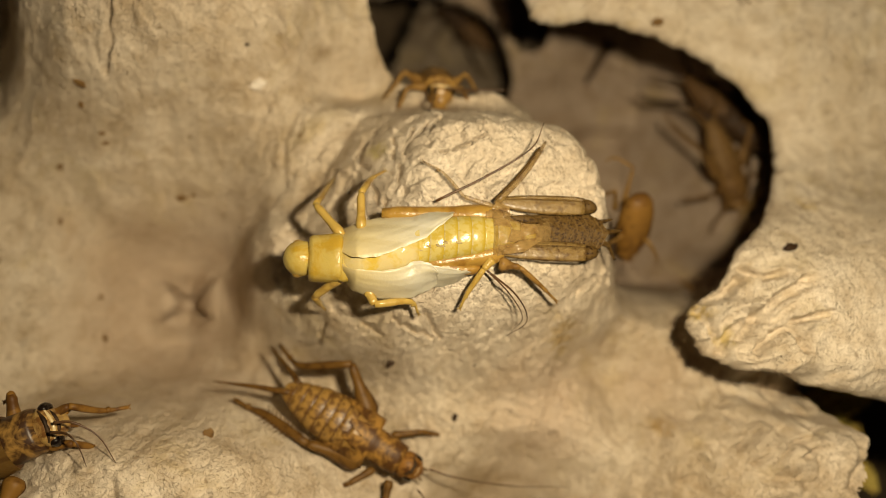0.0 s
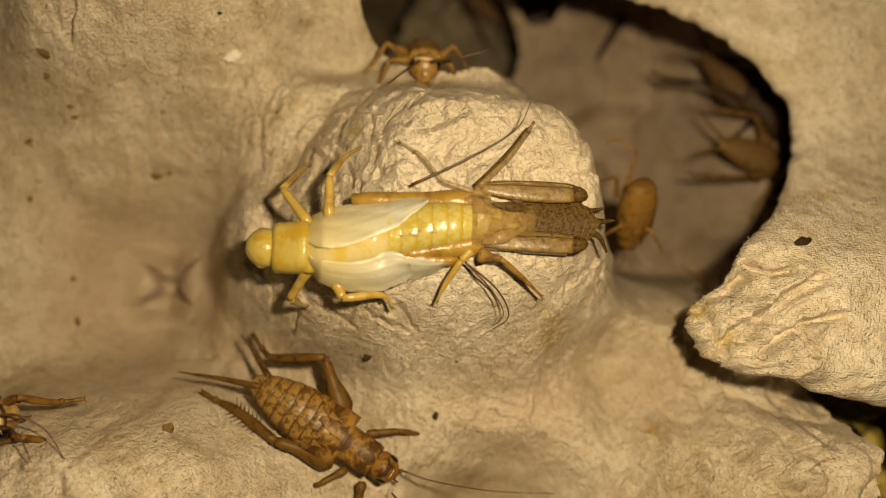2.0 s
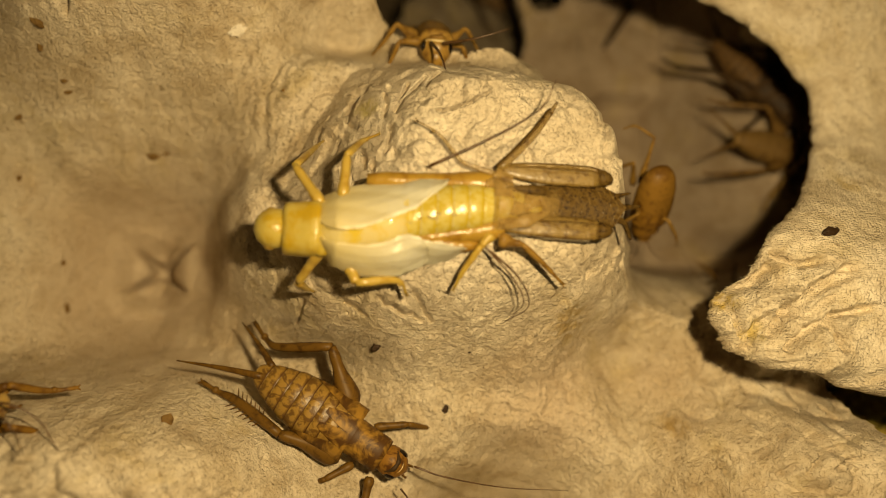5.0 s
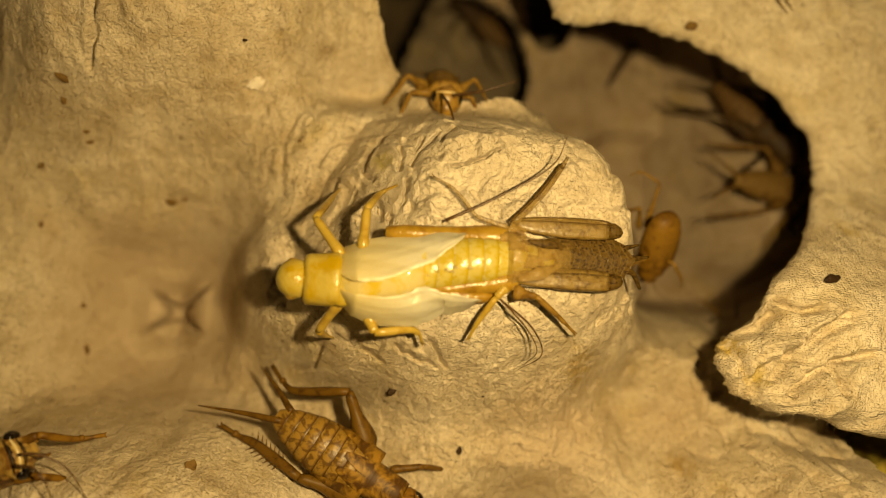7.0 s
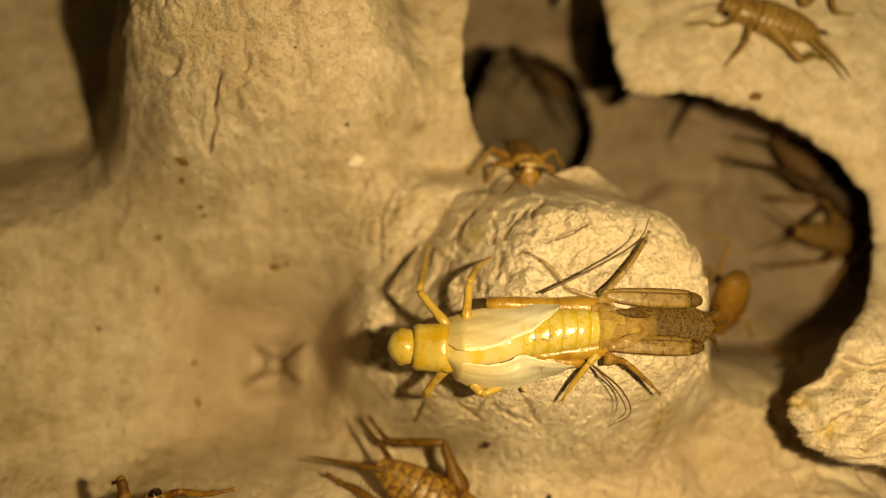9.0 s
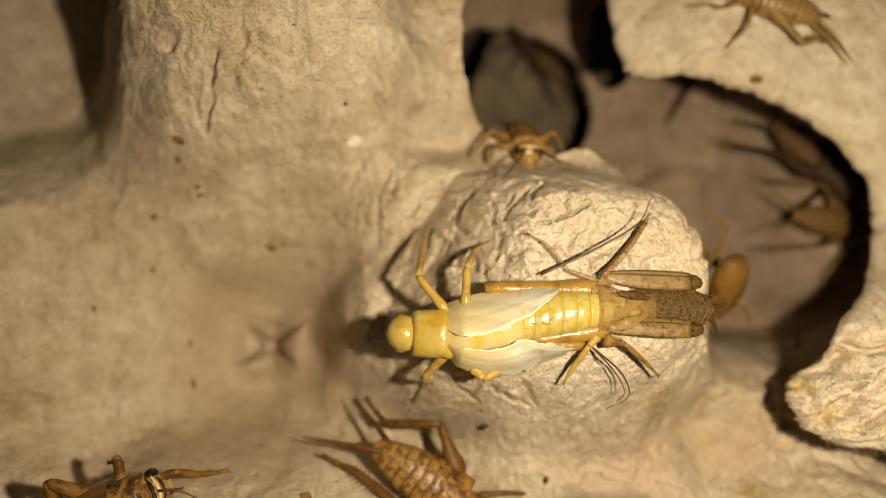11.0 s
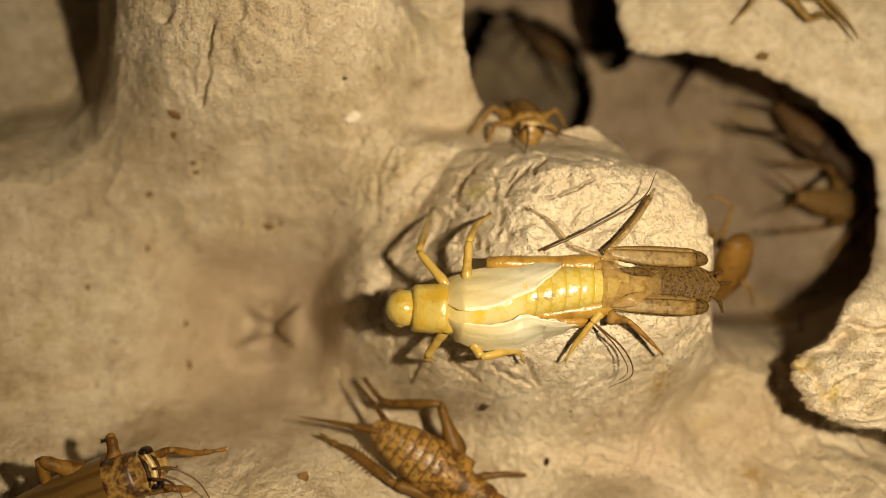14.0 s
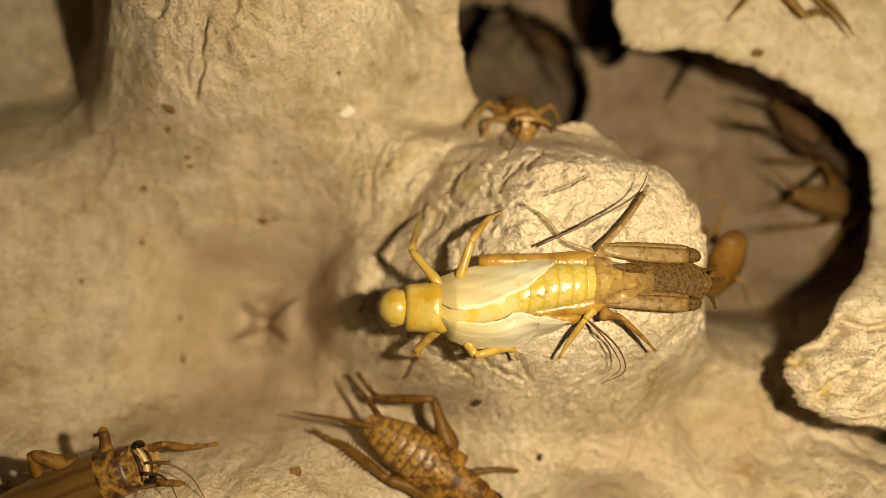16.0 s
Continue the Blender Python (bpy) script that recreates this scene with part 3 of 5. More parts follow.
def in_bottom_tray(x, y):
    return x > 9.4 + 0.42 * (y - 58.5) + 0.6 * fbm(x / 3, y / 3, 3)


def spaced(a, b, c, d, fine=0.25, wide=0.8, finest=()):
    v = np.concatenate([np.arange(a, b, wide), np.arange(b, c, fine), np.arange(c, d, wide)])
    if finest:
        e, f = finest
        v = np.concatenate([v[v < e], np.arange(e, f, 0.13), v[v >= f]])
    return v[: (len(v) - 1) // 4 * 4 + 1]


def tray_piece(x, y):
    """Which peak (0, 1, ...) or cup (100, 101, ...) of the tray a spot belongs to."""
    best, name = np.full(x.shape, 9e9), np.zeros(x.shape, int)
    for k, (cx, cy, r0, r1, bottom, power) in enumerate(CUPS):
        d = (x - cx) ** 2 + (y - cy) ** 2 - (0.8 * r1) ** 2
        name, best = np.where(d < best, 100 + k, name), np.minimum(d, best)
    for k, (cx, cy, a, b, top, flat, *reach) in enumerate(PEAKS):
        d = (x - cx) ** 2 + (y - cy) ** 2 - (1.2 * a) ** 2
        name, best = np.where(d < best, k, name), np.minimum(d, best)
    return name


def tray_parts(ob, xs, ys, height, keep, mat, thick=2.0):
    """A tray's peaks and cups are parts that share their rims; the underside is a part as well."""
    verts, faces = sheet(xs, ys, height, keep, thick)
    nx, ny = len(xs), len(ys)
    dzdy, dzdx = np.gradient(verts[: nx * ny, 2].reshape(ny, nx), ys, xs)
    normals = np.stack([-dzdx, -dzdy, np.ones_like(dzdx)], -1).reshape(-1, 3)
    normals /= np.linalg.norm(normals, axis=1)[:, None]
    upper = (faces < nx * ny).all(1)
    middle = verts[faces].mean(1)
    piece = np.where(upper, tray_piece(middle[:, 0], middle[:, 1]), -1)
    for k in np.unique(piece):
        mine = faces[piece == k]
        used, renamed = np.unique(mine, return_inverse=True)
        name = "underside" if k < 0 else "peak" if k < 100 else "cup"
        p = part(name, (verts[used], renamed.reshape(mine.shape)), mat, ob)
        if k >= 0:
            p.data.normals_split_custom_set_from_vertices(normals[used].tolist())
    return ob


def build_tray():
    xs, ys = spaced(-72, -46, 52, 56, 0.25, 0.8, (-9, 29)), spaced(-30, -16, 52, 84, 0.25, 0.8, (-3, 30))
    ob = tagged(new("egg_tray"), "grey-beige moulded paper-pulp egg tray with rough worn peaks", "egg tray")
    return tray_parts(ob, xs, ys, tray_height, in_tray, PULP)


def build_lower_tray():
    ob = tagged(new("egg_tray"), "soiled brown-grey paper-pulp egg tray lying underneath, darkened for the hole's shade", "egg tray")
    return tray_parts(ob, spaced(-14, 0, 60, 86, 0.45), spaced(2, 8, 62, 90, 0.45), lower_height, in_lower_tray, PULP_LOWER_DIM, 1.6)


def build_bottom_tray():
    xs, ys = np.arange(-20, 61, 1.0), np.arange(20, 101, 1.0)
    ob = tagged(new("egg_tray"), "egg tray at the bottom of the hollow, its pulp darkened for shade", "egg tray")
    return tray_parts(ob, xs, ys, bottom_height, in_bottom_tray, PULP_SHADED)


# ---- the torn tray that overlaps it ----
FOLDS = (  # x, y along each fold near the torn tip, its width
    (((36.9, 6.0), (37.9, 7.1), (39.5, 8.9), (40.8, 9.8), (43.7, 11.3)), 0.60), (((33.9, 8.8), (34.6, 6.5), (35.6, 4.4)), 0.45), (((35.2, 4.6), (36.1, 6.5), (37.0, 7.0)), 0.52), (((34.4, 9.5), (36.0, 10.0), (37.2, 11.5)), 0.45),
    (((41.4, 6.7), (42.3, 4.8)), 0.52), (((38.2, 4.4), (39.6, 6.0), (41.8, 7.4), (45.0, 8.2)), 0.38), (((37.6, 12.6), (39.4, 11.6), (41.0, 12.0)), 0.38),
)


def torn_height(x, y):
    z = 27 + 12 * (1 - smooth(10, 29, y)) + 2.5 * smooth(30, 42, y) - 4.5 * smooth(31, 20, x) * smooth(30, 40, y)
    z = z - 3.0 * smooth(40, 33.5, x) * smooth(16, 8, y) - 3.0 * smooth(4, -2, y)
    wx, wy = x + 1.5 * fbm(x / 4, y / 4, 2), y + 1.5 * fbm(x / 4 + 6, y / 4, 2)
    tip = smooth(50, 38, x) * smooth(18, 8, y)
    fold = fbm(wx / 5.5 + 11, (wy - 0.35 * wx) / 2.6, 2, True)
    x, y = np.asarray(x, float), np.asarray(y, float)
    z = z - 1.6 * crack_depth(x, y, FOLDS)
    return z + 0.6 * fbm(x / 6, y / 6, 3) + (0.15 + 1.15 * tip) * fold + 0.14 * fbm(wx / 1.2, wy / 1.2, 3, True)


TORN_EDGE = (  # edge x, y and the far side it runs to
    (17, 64, 30, 78), (18.8, 52, 34, 76), (20.3, 45, 38, 74), (22.1, 42.9, 41, 73), (26.6, 42.4, 46, 72), (32.2, 40.5, 54, 70), (38.8, 38.3, 64, 66),
    (44.2, 35, 74, 56), (47.9, 30.8, 78, 44), (47.6, 25.6, 80, 36), (43, 19, 80, 30), (39, 15.4, 79, 25), (36.8, 13.2, 78, 21),
    (35.5, 10.5, 77, 18), (33.3, 8.6, 76, 15), (32.8, 6.4, 75, 12), (34, 4.6, 75, 9), (36.6, 3.1, 76, 6), (40.6, 2.6, 76, 5), (44.7, 1.3, 77, 4),
    (49, 0.6, 78, 2), (60, -1.5, 79, 0), (72, -4, 80, -2),
)


def build_torn_tray():
    line = np.array(spline(TORN_EDGE, 18))
    n = len(line)
    frill = fbm(np.arange(n) * 0.31, np.zeros(n), 3)[:, None]
    edge, far = line[:, :2], line[:, 2:]
    inward = far - edge
    inward /= np.linalg.norm(inward, axis=1)[:, None]
    edge = edge + inward * frill * 0.45
    cols = []
    thick = 2.0
    for v in (1.0, 0.5, 0.2, 0.06, 0.02):
        p = edge + (far - edge) * v
        cols.append(np.column_stack([p, torn_height(p[:, 0], p[:, 1]) - thick - 0.6]))
    for a in np.linspace(-80, 80, 7):
        p = edge + inward * (1.1 - 1.1 * math.cos(radians(a)))
        cols.append(np.column_stack([p, torn_height(p[:, 0], p[:, 1]) - thick / 2 - 0.6 + thick / 2 * math.sin(radians(a))]))
    for v in np.linspace(0.02, 1, 120) ** 1.35:
        p = edge + inward * 0.9 + (far - edge) * v
        roll = 0.6 * np.exp(-v * 14)
        cols.append(np.column_stack([p, torn_height(p[:, 0], p[:, 1]) - roll]))
    verts = np.concatenate(cols)
    m = len(cols)
    i, j = np.meshgrid(np.arange(n - 1), np.arange(m - 1))
    a = (j * n + i).ravel()
    faces = np.stack([a, a + n, a + n + 1, a + 1], 1)
    ob = new("torn_egg_tray", mesh_from("torn_egg_tray", verts, faces, PULP_WOVEN))
    # fuzz of loose fibres along the torn edge
    rng = random.Random(5)
    hairs = []
    for _ in range(1400):
        k = rng.randrange(8, n - 60)
        p = np.append(edge[k] + inward[k] * rng.uniform(0.0, 0.8), 0)
        p[2] = torn_height(p[0], p[1]) - 0.6 + rng.uniform(-0.9, 0.2)
        d = np.array((-inward[k][0] + rng.gauss(0, 0.7), -inward[k][1] + rng.gauss(0, 0.7), rng.gauss(0.2, 0.5)))
        d *= rng.uniform(0.15, 0.55) / np.linalg.norm(d)
        hairs.append(tube([p, p + d * 0.6, p + d + np.array((0, 0, rng.gauss(0, 0.15)))], [0.02, 0.015, 0.007], 3, 1, 2))
    tagged(part("frayed_edge", merged(*hairs), PULP_WOVEN, ob), kind="stuff")
    return tagged(ob, "torn pale paper-pulp egg tray with a frayed curved edge", "egg tray")


egg_tray = build_tray()
lower_tray = build_lower_tray()
bottom_tray = build_bottom_tray()
torn_tray = build_torn_tray()
floor = new("tub_floor", mesh_from("tub_floor", [(-400, -400, -45), (400, -400, -45), (400, 400, -45), (-400, 400, -45)], [(0, 1, 2, 3)], SOIL))
tagged(floor, "dusty dark floor of the rearing tub under the trays", "floor", kind="structure")


# ---- crickets ----
def thing(name, x, y, z, turn=0.0, pitch=0.0, roll=0.0, size=1.0, label="", category="cricket", group=""):
    ob = new(name)
    ob.matrix_basis = pose(x * MM, y * MM, z * MM, roll, -pitch, turn) @ Matrix.Scale(size, 4)
    return tagged(ob, label, category, group)


def leg(owner, side_name, joints, radii, mat, spines=0, foot=True):
    """femur > tibia; joints: hip, knee, (bends of the lower leg), end; radii: femur, knee, foot."""
    hip, knee, rest = joints[0], joints[1], joints[1:]
    at = lambda u: [lerp(a, b, u) for a, b in zip(hip, knee)]
    swell = radii[0]
    femur = part("femur", tube([hip, at(0.3), at(0.65), knee], [swell * 0.75, swell * 1.08, swell * 1.05, swell * 0.85, lerp(swell, radii[1], 0.75), radii[1], radii[1] * 1.05, radii[1] * 0.7], 12), mat, owner, hip)
    shapes = [tube(rest, [radii[1] * 0.75, radii[1] * 0.95, radii[1] * 0.8, radii[1] * 0.7, radii[2] * 1.1, radii[2] * 0.8, radii[2]], 8)]
    end, last = np.asarray(rest[-1], float), np.asarray(rest[-2], float)
    d = (end - last) / np.linalg.norm(end - last)
    if foot:
        for s in (-1, 1):
            side = np.cross(d, (0, 0, 1.0)) * s
            shapes.append(tube([end - d * 0.1, end + d * 0.22 + side * 0.12, end + d * 0.3 + side * 0.26], [radii[2] * 0.7, radii[2] * 0.4, radii[2] * 0.15], 5, 1, 2))
        joint = lerp(last, end, 0.25)
        shapes.append(ball(joint, radii[2] * 1.5, radii[2] * 1.5, radii[2] * 1.4, 8, 6))
    if spines:
        a, b = np.asarray(rest[0], float), np.asarray(rest[1], float)
        ax = (b - a) / np.linalg.norm(b - a)
        for k in range(spines):
            u = 0.4 + 0.6 * k / max(spines - 1, 1)
            p = lerp(a, b, u)
            for s in (-1, 1):
                side = np.cross(ax, (0, 0, 1.0)) * s
                shapes.append(tube([p, p + side * (0.75 + 0.25 * u) + ax * (0.35 + 0.35 * u) + np.array((0, 0, 0.25))], [0.11, 0.03], 5, 1, 2))
    part("tibia", merged(*shapes), mat, femur, knee)
    return femur


def plate(grid, thick):
    """A thin sheet over a grid of points, closed round its rim."""
    m, n = len(grid), len(grid[0])
    verts = [tuple(p) for row in grid for p in row]
    top = [(i * n + k, i * n + k + 1, (i + 1) * n + k + 1, (i + 1) * n + k) for i in range(m - 1) for k in range(n - 1)]
    low = [(x, y, z - thick) for x, y, z in verts]
    faces = top + [tuple(q + m * n for q in f[::-1]) for f in top]
    rim = [k for k in range(n)] + [i * n + n - 1 for i in range(1, m)] + [(m - 1) * n + k for k in range(n - 2, -1, -1)] + [i * n for i in range(m - 2, 0, -1)]
    c, e = len(rim), 2 * m * n
    faces += [(e + a, e + (a + 1) % c, e + c + (a + 1) % c, e + c + a) for a in range(c)]
    return verts + low + [verts[k] for k in rim] + [low[k] for k in rim], faces


def antenna(owner, points, r=0.09, mat=None):
    return part("antenna", tube(points, [r, r * 0.8, r * 0.5, r * 0.25], 6, 1, 6), mat or THREAD, owner, points[0])


FRONT = ((4.0, 1.2, 1.6), (5.8, 3.0, 2.8), (7.8, 4.4, 0.4), (8.8, 4.6, 0.0))
MIDDLE = ((2.4, 1.6, 1.6), (2.8, 4.0, 3.0), (2.4, 6.4, 0.5), (2.2, 7.4, 0.0))
HIND = ((0.5, 1.9, 2.2), (-4.6, 4.4, 4.6), (-8.6, 5.0, 0.6), (-10.6, 5.2, 0.0))


def mirrored(joints):
    return tuple((x, -y, z) for x, y, z in joints)


def rings_along(edges, width, profile, height=lambda x: 2.0, top=0.86, low=0.62):
    """The overlapping body rings between the edges."""
    for a, b in zip(edges, edges[1:]):
        out = []
        for u, g in profile:
            x = lerp(a, b, u)
            w = width(x) * g
            out.append((x, 0, height(x), w, w * top, w * low))
        yield loft(out, 22)


def cricket(ob, coat=None, plain=None, wings=0, legs=None, antennae=None, cerci=None, ovipositor=False, rings=None, shield=None, fat=1.0, cover=None, slim=1.0, face=None, blunt=0.0, band=1.0, whole=False, short=1.0, eyes=1.0, feeler=0.09):
    """A cricket along +x, head forward, feet at z = 0, about 15 mm long; wings: 0 none, 1 wing pads, 2 full; slim: the fore body's share of its usual width; blunt: rounds off the tail."""
    coat, plain, rings, shield, cover = coat or BROWN, plain or BROWN_PLAIN, rings or RINGS, shield or MOTTLED, cover or PAD
    width = lambda x: fat * float(np.interp(x, (-7.8, -7.2, -6.2, -4, -1, 2, 3.2), (0.45 + 0.5 * blunt, 0.85 + 0.65 * blunt, 1.35 + 0.6 * blunt, 2.0 + 0.3 * blunt, 2.3, 2.2, 2.0)))
    fore = lambda shape: ([(1.5 + (x - 1.5) * short, y * slim, 2.0 + (z - 2.0) * (0.3 + 0.7 * slim)) for x, y, z in shape[0]], shape[1])
    if whole:
        part("abdomen", loft([(x, 0, 2.0, width(x) * g, width(x) * g * 0.86, width(x) * g * 0.62) for x, g in [(-7.85, 0.1), (-7.8, 0.5), (-7.65, 0.8)] + [(x, 1.0) for x in np.linspace(-7.4, 1.6, 24)]], 24), rings, ob)
    for shape in () if whole else rings_along(np.linspace(-7.6, 1.6, 10), width, ((0.0, 0.97), (0.05, 1.004), (0.4, 1.008), (0.92, 0.995), (1.12, 0.965))):
        part("abdomen_segment", shape, rings, ob)
    shell = [(1.0, 0, 2.1, 1.9 * fat, 1.6, 1.2), (1.7, 0, 2.1, 2.15 * fat, 1.95, 1.4), (2.1, 0, 2.1, 2.2 * fat, 2.0, 1.5), (3.4, 0, 2.1, 2.12 * fat, 1.95, 1.5),
             (4.5, 0, 2.05, 2.1 * fat, 1.95, 1.5), (4.9, 0, 2.05, 1.95 * fat, 1.75, 1.3)]
    part("pronotum", fore(loft(shell, 24, 2.5)), shield, ob)
    head = part("head", fore(merged(ball((5.6, 0, 1.75), 1.45, 1.95, 1.8), ball((6.4, 0, 0.9), 0.75, 1.1, 1.1))), face or coat, ob)
    for s in (-1, 1):
        part("eye", fore(ball((6.0, 1.5 * s, 2.05), 0.55 * eyes, 0.46 * eyes, 0.72 * eyes, 12, 8)), BLACK, head)
    part("head_band", fore(tube([(6.15, -1.35, 2.74), (6.5, -0.6, 2.95), (6.6, 0, 2.97), (6.5, 0.6, 2.95), (6.15, 1.35, 2.74)], [0.06 * band, 0.1 * band, 0.1 * band, 0.1 * band, 0.06 * band], 7)), BAND, head)
    part("crown_stripe", fore(tube([(5.6, -1.45, 2.90), (6.05, -0.6, 3.26), (6.1, 0, 3.32), (6.05, 0.6, 3.26), (5.6, 1.45, 2.90)], [0.08, 0.24, 0.2, 0.24, 0.08], 7)), DARK if coat in (BROWN, MOTTLED) else plain, head)
    if face:
        part("brow_stripe", fore(tube([(6.4, -1.25, 2.45), (6.8, -0.6, 2.56), (6.92, 0, 2.54), (6.8, 0.6, 2.56), (6.4, 1.25, 2.45)], [0.08, 0.18, 0.15, 0.18, 0.08], 7)), DARK, head)
    part("mouthparts", fore(merged(*[tube([(6.7, 0.5 * s, 0.5), (7.3, 0.8 * s, 0.0), (7.4, 0.7 * s, -0.5)], [0.2, 0.15, 0.1], 6) for s in (-1, 1)])), plain, head)
    if wings:
        # sheets that lie on the back: lateral and inner pads, or long folded wings
        sheets = ((8, 58, 14, 22, -2.9), (58, 90, 70, 80, -0.9)) if wings == 1 else ((2, 62, 40, 60, -6.9), (52, 90, 70, 88, -7.2))
        for lo0, hi0, lo1, hi1, tip in sheets:
            for s in (-1, 1):
                grid = []
                for u in np.linspace(0, 1, 12):
                    x = lerp(1.9, tip, u)
                    w = max(width(x), width(-3.5) if wings == 2 else 0) * 1.04
                    bow = u**2.2
                    grid.append([(x, s * w * math.cos(a), 2.0 + 0.88 * w * math.sin(a) + 0.03 + 0.06 * math.sin(u * 3.1)) for a in np.radians(np.linspace(lerp(lo0, lo1, bow), lerp(hi0, hi1, bow), 9))])
                part("wing" if wings == 2 else "wing_pad", plate(grid, 0.05), cover, ob)
    for joints, r, sp in legs or [(j, r, sp) for k, r, sp in ((FRONT, (0.42, 0.3, 0.16), 0), (MIDDLE, (0.42, 0.3, 0.16), 0), (HIND, (0.95, 0.36, 0.18), 5)) for j in (k, mirrored(k))]:
        leg(ob, "", joints, r, plain, sp)
    feelers = [antenna(ob, pts, feeler) for pts in antennae or [((6.9, 0.6 * s, 2.5), (9, 1.6 * s, 3.4), (12, 4.0 * s, 3.0), (15, 7 * s, 2.2)) for s in (-1, 1)]]
    for pts in cerci if cerci is not None else [((-7.0, 0.6 * s, 1.9), (-9.0, 1.6 * s, 1.8), (-12.0, 3.4 * s, 1.4)) for s in (-1, 1)]:
        part("cercus", tube(pts, [0.34, 0.22, 0.05], 7), plain, ob)
    if ovipositor:
        part("ovipositor", tube([(-7.0, 0, 1.6), (-11.0, 0, 1.4)], [0.22, 0.1], 6), plain, ob)
    return feelers


def local(ob, points):
    """Points of the place (mm) in a thing's own space (mm)."""
    inv = ob.matrix_basis.inverted()
    return tuple(tuple(c / MM for c in inv @ (Vector(p) * MM)) for p in points)


def moulting_cricket():
    base = (9, 14, 38.5)
    ob = thing("moulting_cricket", *base, label="freshly moulted pale yellow cricket with soft crumpled white wings")

    def bent(x, y, z):
        """The body droops over the peak's rim towards the head."""
        k = max(0.0, 11.0 - x) / 15.3
        return x - 0.3 * k, y + 0.55 * k, z - 3.4 * k

    W = lambda *p: local(ob, [bent(*q) for q in p])
    L = lambda rings: [(*(c - o for c, o in zip(bent(x, y, z), base)), w, a, b) for x, y, z, w, a, b in rings]
    head = part("head", merged(ball(W((-3.95, 11.85, 41.7))[0], 1.62, 1.62, 1.5), ball(W((-4.5, 11.85, 40.9))[0], 1.0, 1.25, 1.2)), PALE, ob)
    for s in (-1, 1):
        part("eye", ball(W((-4.25, 11.85 + 1.36 * s, 41.5))[0], 0.5, 0.36, 0.6, 12, 8), PALE_LEG, head)
    part("pronotum", loft(L([(-3.35, 11.85, 41.4, 1.8, 1.45, 1.2), (-3.15, 11.85, 41.5, 2.02, 1.75, 1.5), (-2.85, 11.87, 41.5, 2.08, 1.84, 1.55), (-2.4, 11.88, 41.55, 2.08, 1.78, 1.6), (-1.6, 11.9, 41.6, 2.14, 1.84, 1.6),
                             (-0.75, 11.95, 41.7, 2.16, 1.92, 1.6), (-0.5, 11.95, 41.7, 2.05, 1.75, 1.4), (-0.35, 11.95, 41.7, 1.7, 1.4, 1.2)]), 26, 2.9), PALE, ob)
    part("thorax", loft(L([(-0.9, 12, 41.7, 1.7, 1.5, 1.4), (1.5, 12.0, 41.9, 2.0, 1.75, 1.5), (4.5, 12.9, 41.7, 2.1, 1.45, 1.6), (6.0, 13.3, 41.6, 2.0, 1.4, 1.6)]), 22), CREAM, ob)
    part("scutum", ball(W((-0.3, 11.6, 42.3))[0], 1.4, 1.9, 0.95), PALE, ob)
    edges = np.linspace(2.2, 16.4, 13)
    for a, b in zip(edges, edges[1:]):
        out = []
        for u, g in ((-0.05, 0.985), (0.08, 1.0), (0.3, 1.012), (0.6, 1.012), (0.9, 1.0), (1.05, 0.98)):
            x = lerp(a, b, u)
            y = float(np.interp(x, (2, 5, 9.8, 13.5, 15.5), (12.2, 13.1, 14.2, 14.6, 14.75)))
            w = float(np.interp(x, (2, 5, 9, 11.5, 13.5, 15.2, 16.6), (1.85, 2.02, 2.0, 1.78, 1.4, 1.0, 0.55))) * g
            out.append((x, y, 41.15 - 0.06 * (x - 4), w, w * 0.86, w * 0.7))
        part("abdomen_segment", loft(L(out), 24), RINGS_CREAM, ob)
    for k, x in enumerate((4.4, 5.4, 6.1, 7.0, 7.9, 8.6, 9.4)):
        y = float(np.interp(x, (2, 5, 9.8), (12.2, 13.1, 14.2))) - 0.62
        w = float(np.interp(x, (2, 5, 9, 11.5), (1.85, 2.02, 2.0, 1.78)))
        part("back_mark", ball(W((x, y + 0.1 * (k % 2), 41.13 - 0.06 * (x - 4) + w * 0.86 * math.sqrt(1 - (0.55 / w) ** 2)))[0], 0.36 + 0.16 * (k % 3), 0.2 - 0.05 * (k % 2), 0.03, 10, 5), PALE_DARK, ob)
    # crumpled soft wings, narrow roots and frilled tips
    # stations from root to tip: inner x, y and outer x, y
    for name, rows, s, top in (
        ("wing", ((-0.7, 12.4, -1.0, 13.9), (-0.1, 11.9, -0.5, 14.6), (0.9, 11.6, 1.3, 15.3), (2.0, 11.7, 2.8, 15.7), (3.3, 12.1, 4.5, 16.25), (4.6, 12.75, 5.7, 16.55), (5.6, 13.2, 6.6, 16.9),
                  (6.5, 13.7, 7.5, 17.1), (7.3, 14.4, 8.3, 17.1), (8.1, 15.1, 8.9, 17.0), (8.8, 15.8, 9.3, 16.7)), 1, 44.3),
        ("wing", ((-0.7, 11.3, -0.7, 10.1), (0.0, 10.8, 0.0, 9.7), (0.9, 10.6, 0.6, 9.05), (1.9, 10.6, 1.8, 8.7), (3.3, 10.65, 3.4, 8.5), (4.5, 11.0, 5.1, 8.65), (5.4, 11.5, 6.2, 9.0),
                  (6.2, 11.65, 6.9, 9.4), (7.0, 11.4, 7.6, 9.85), (7.5, 11.0, 7.75, 10.2)), -1, 44.2),
        ("hind_wing", ((6.4, 11.2, 6.4, 9.6), (7.3, 11.4, 7.6, 9.85), (8.3, 11.3, 8.6, 10.0), (9.2, 11.2, 9.5, 10.35), (10.0, 11.1, 10.1, 10.7), (10.5, 11.05, 10.5, 10.95)), -1, 43.6),
    ):
        grid = []
        stations = spline(rows, 6)
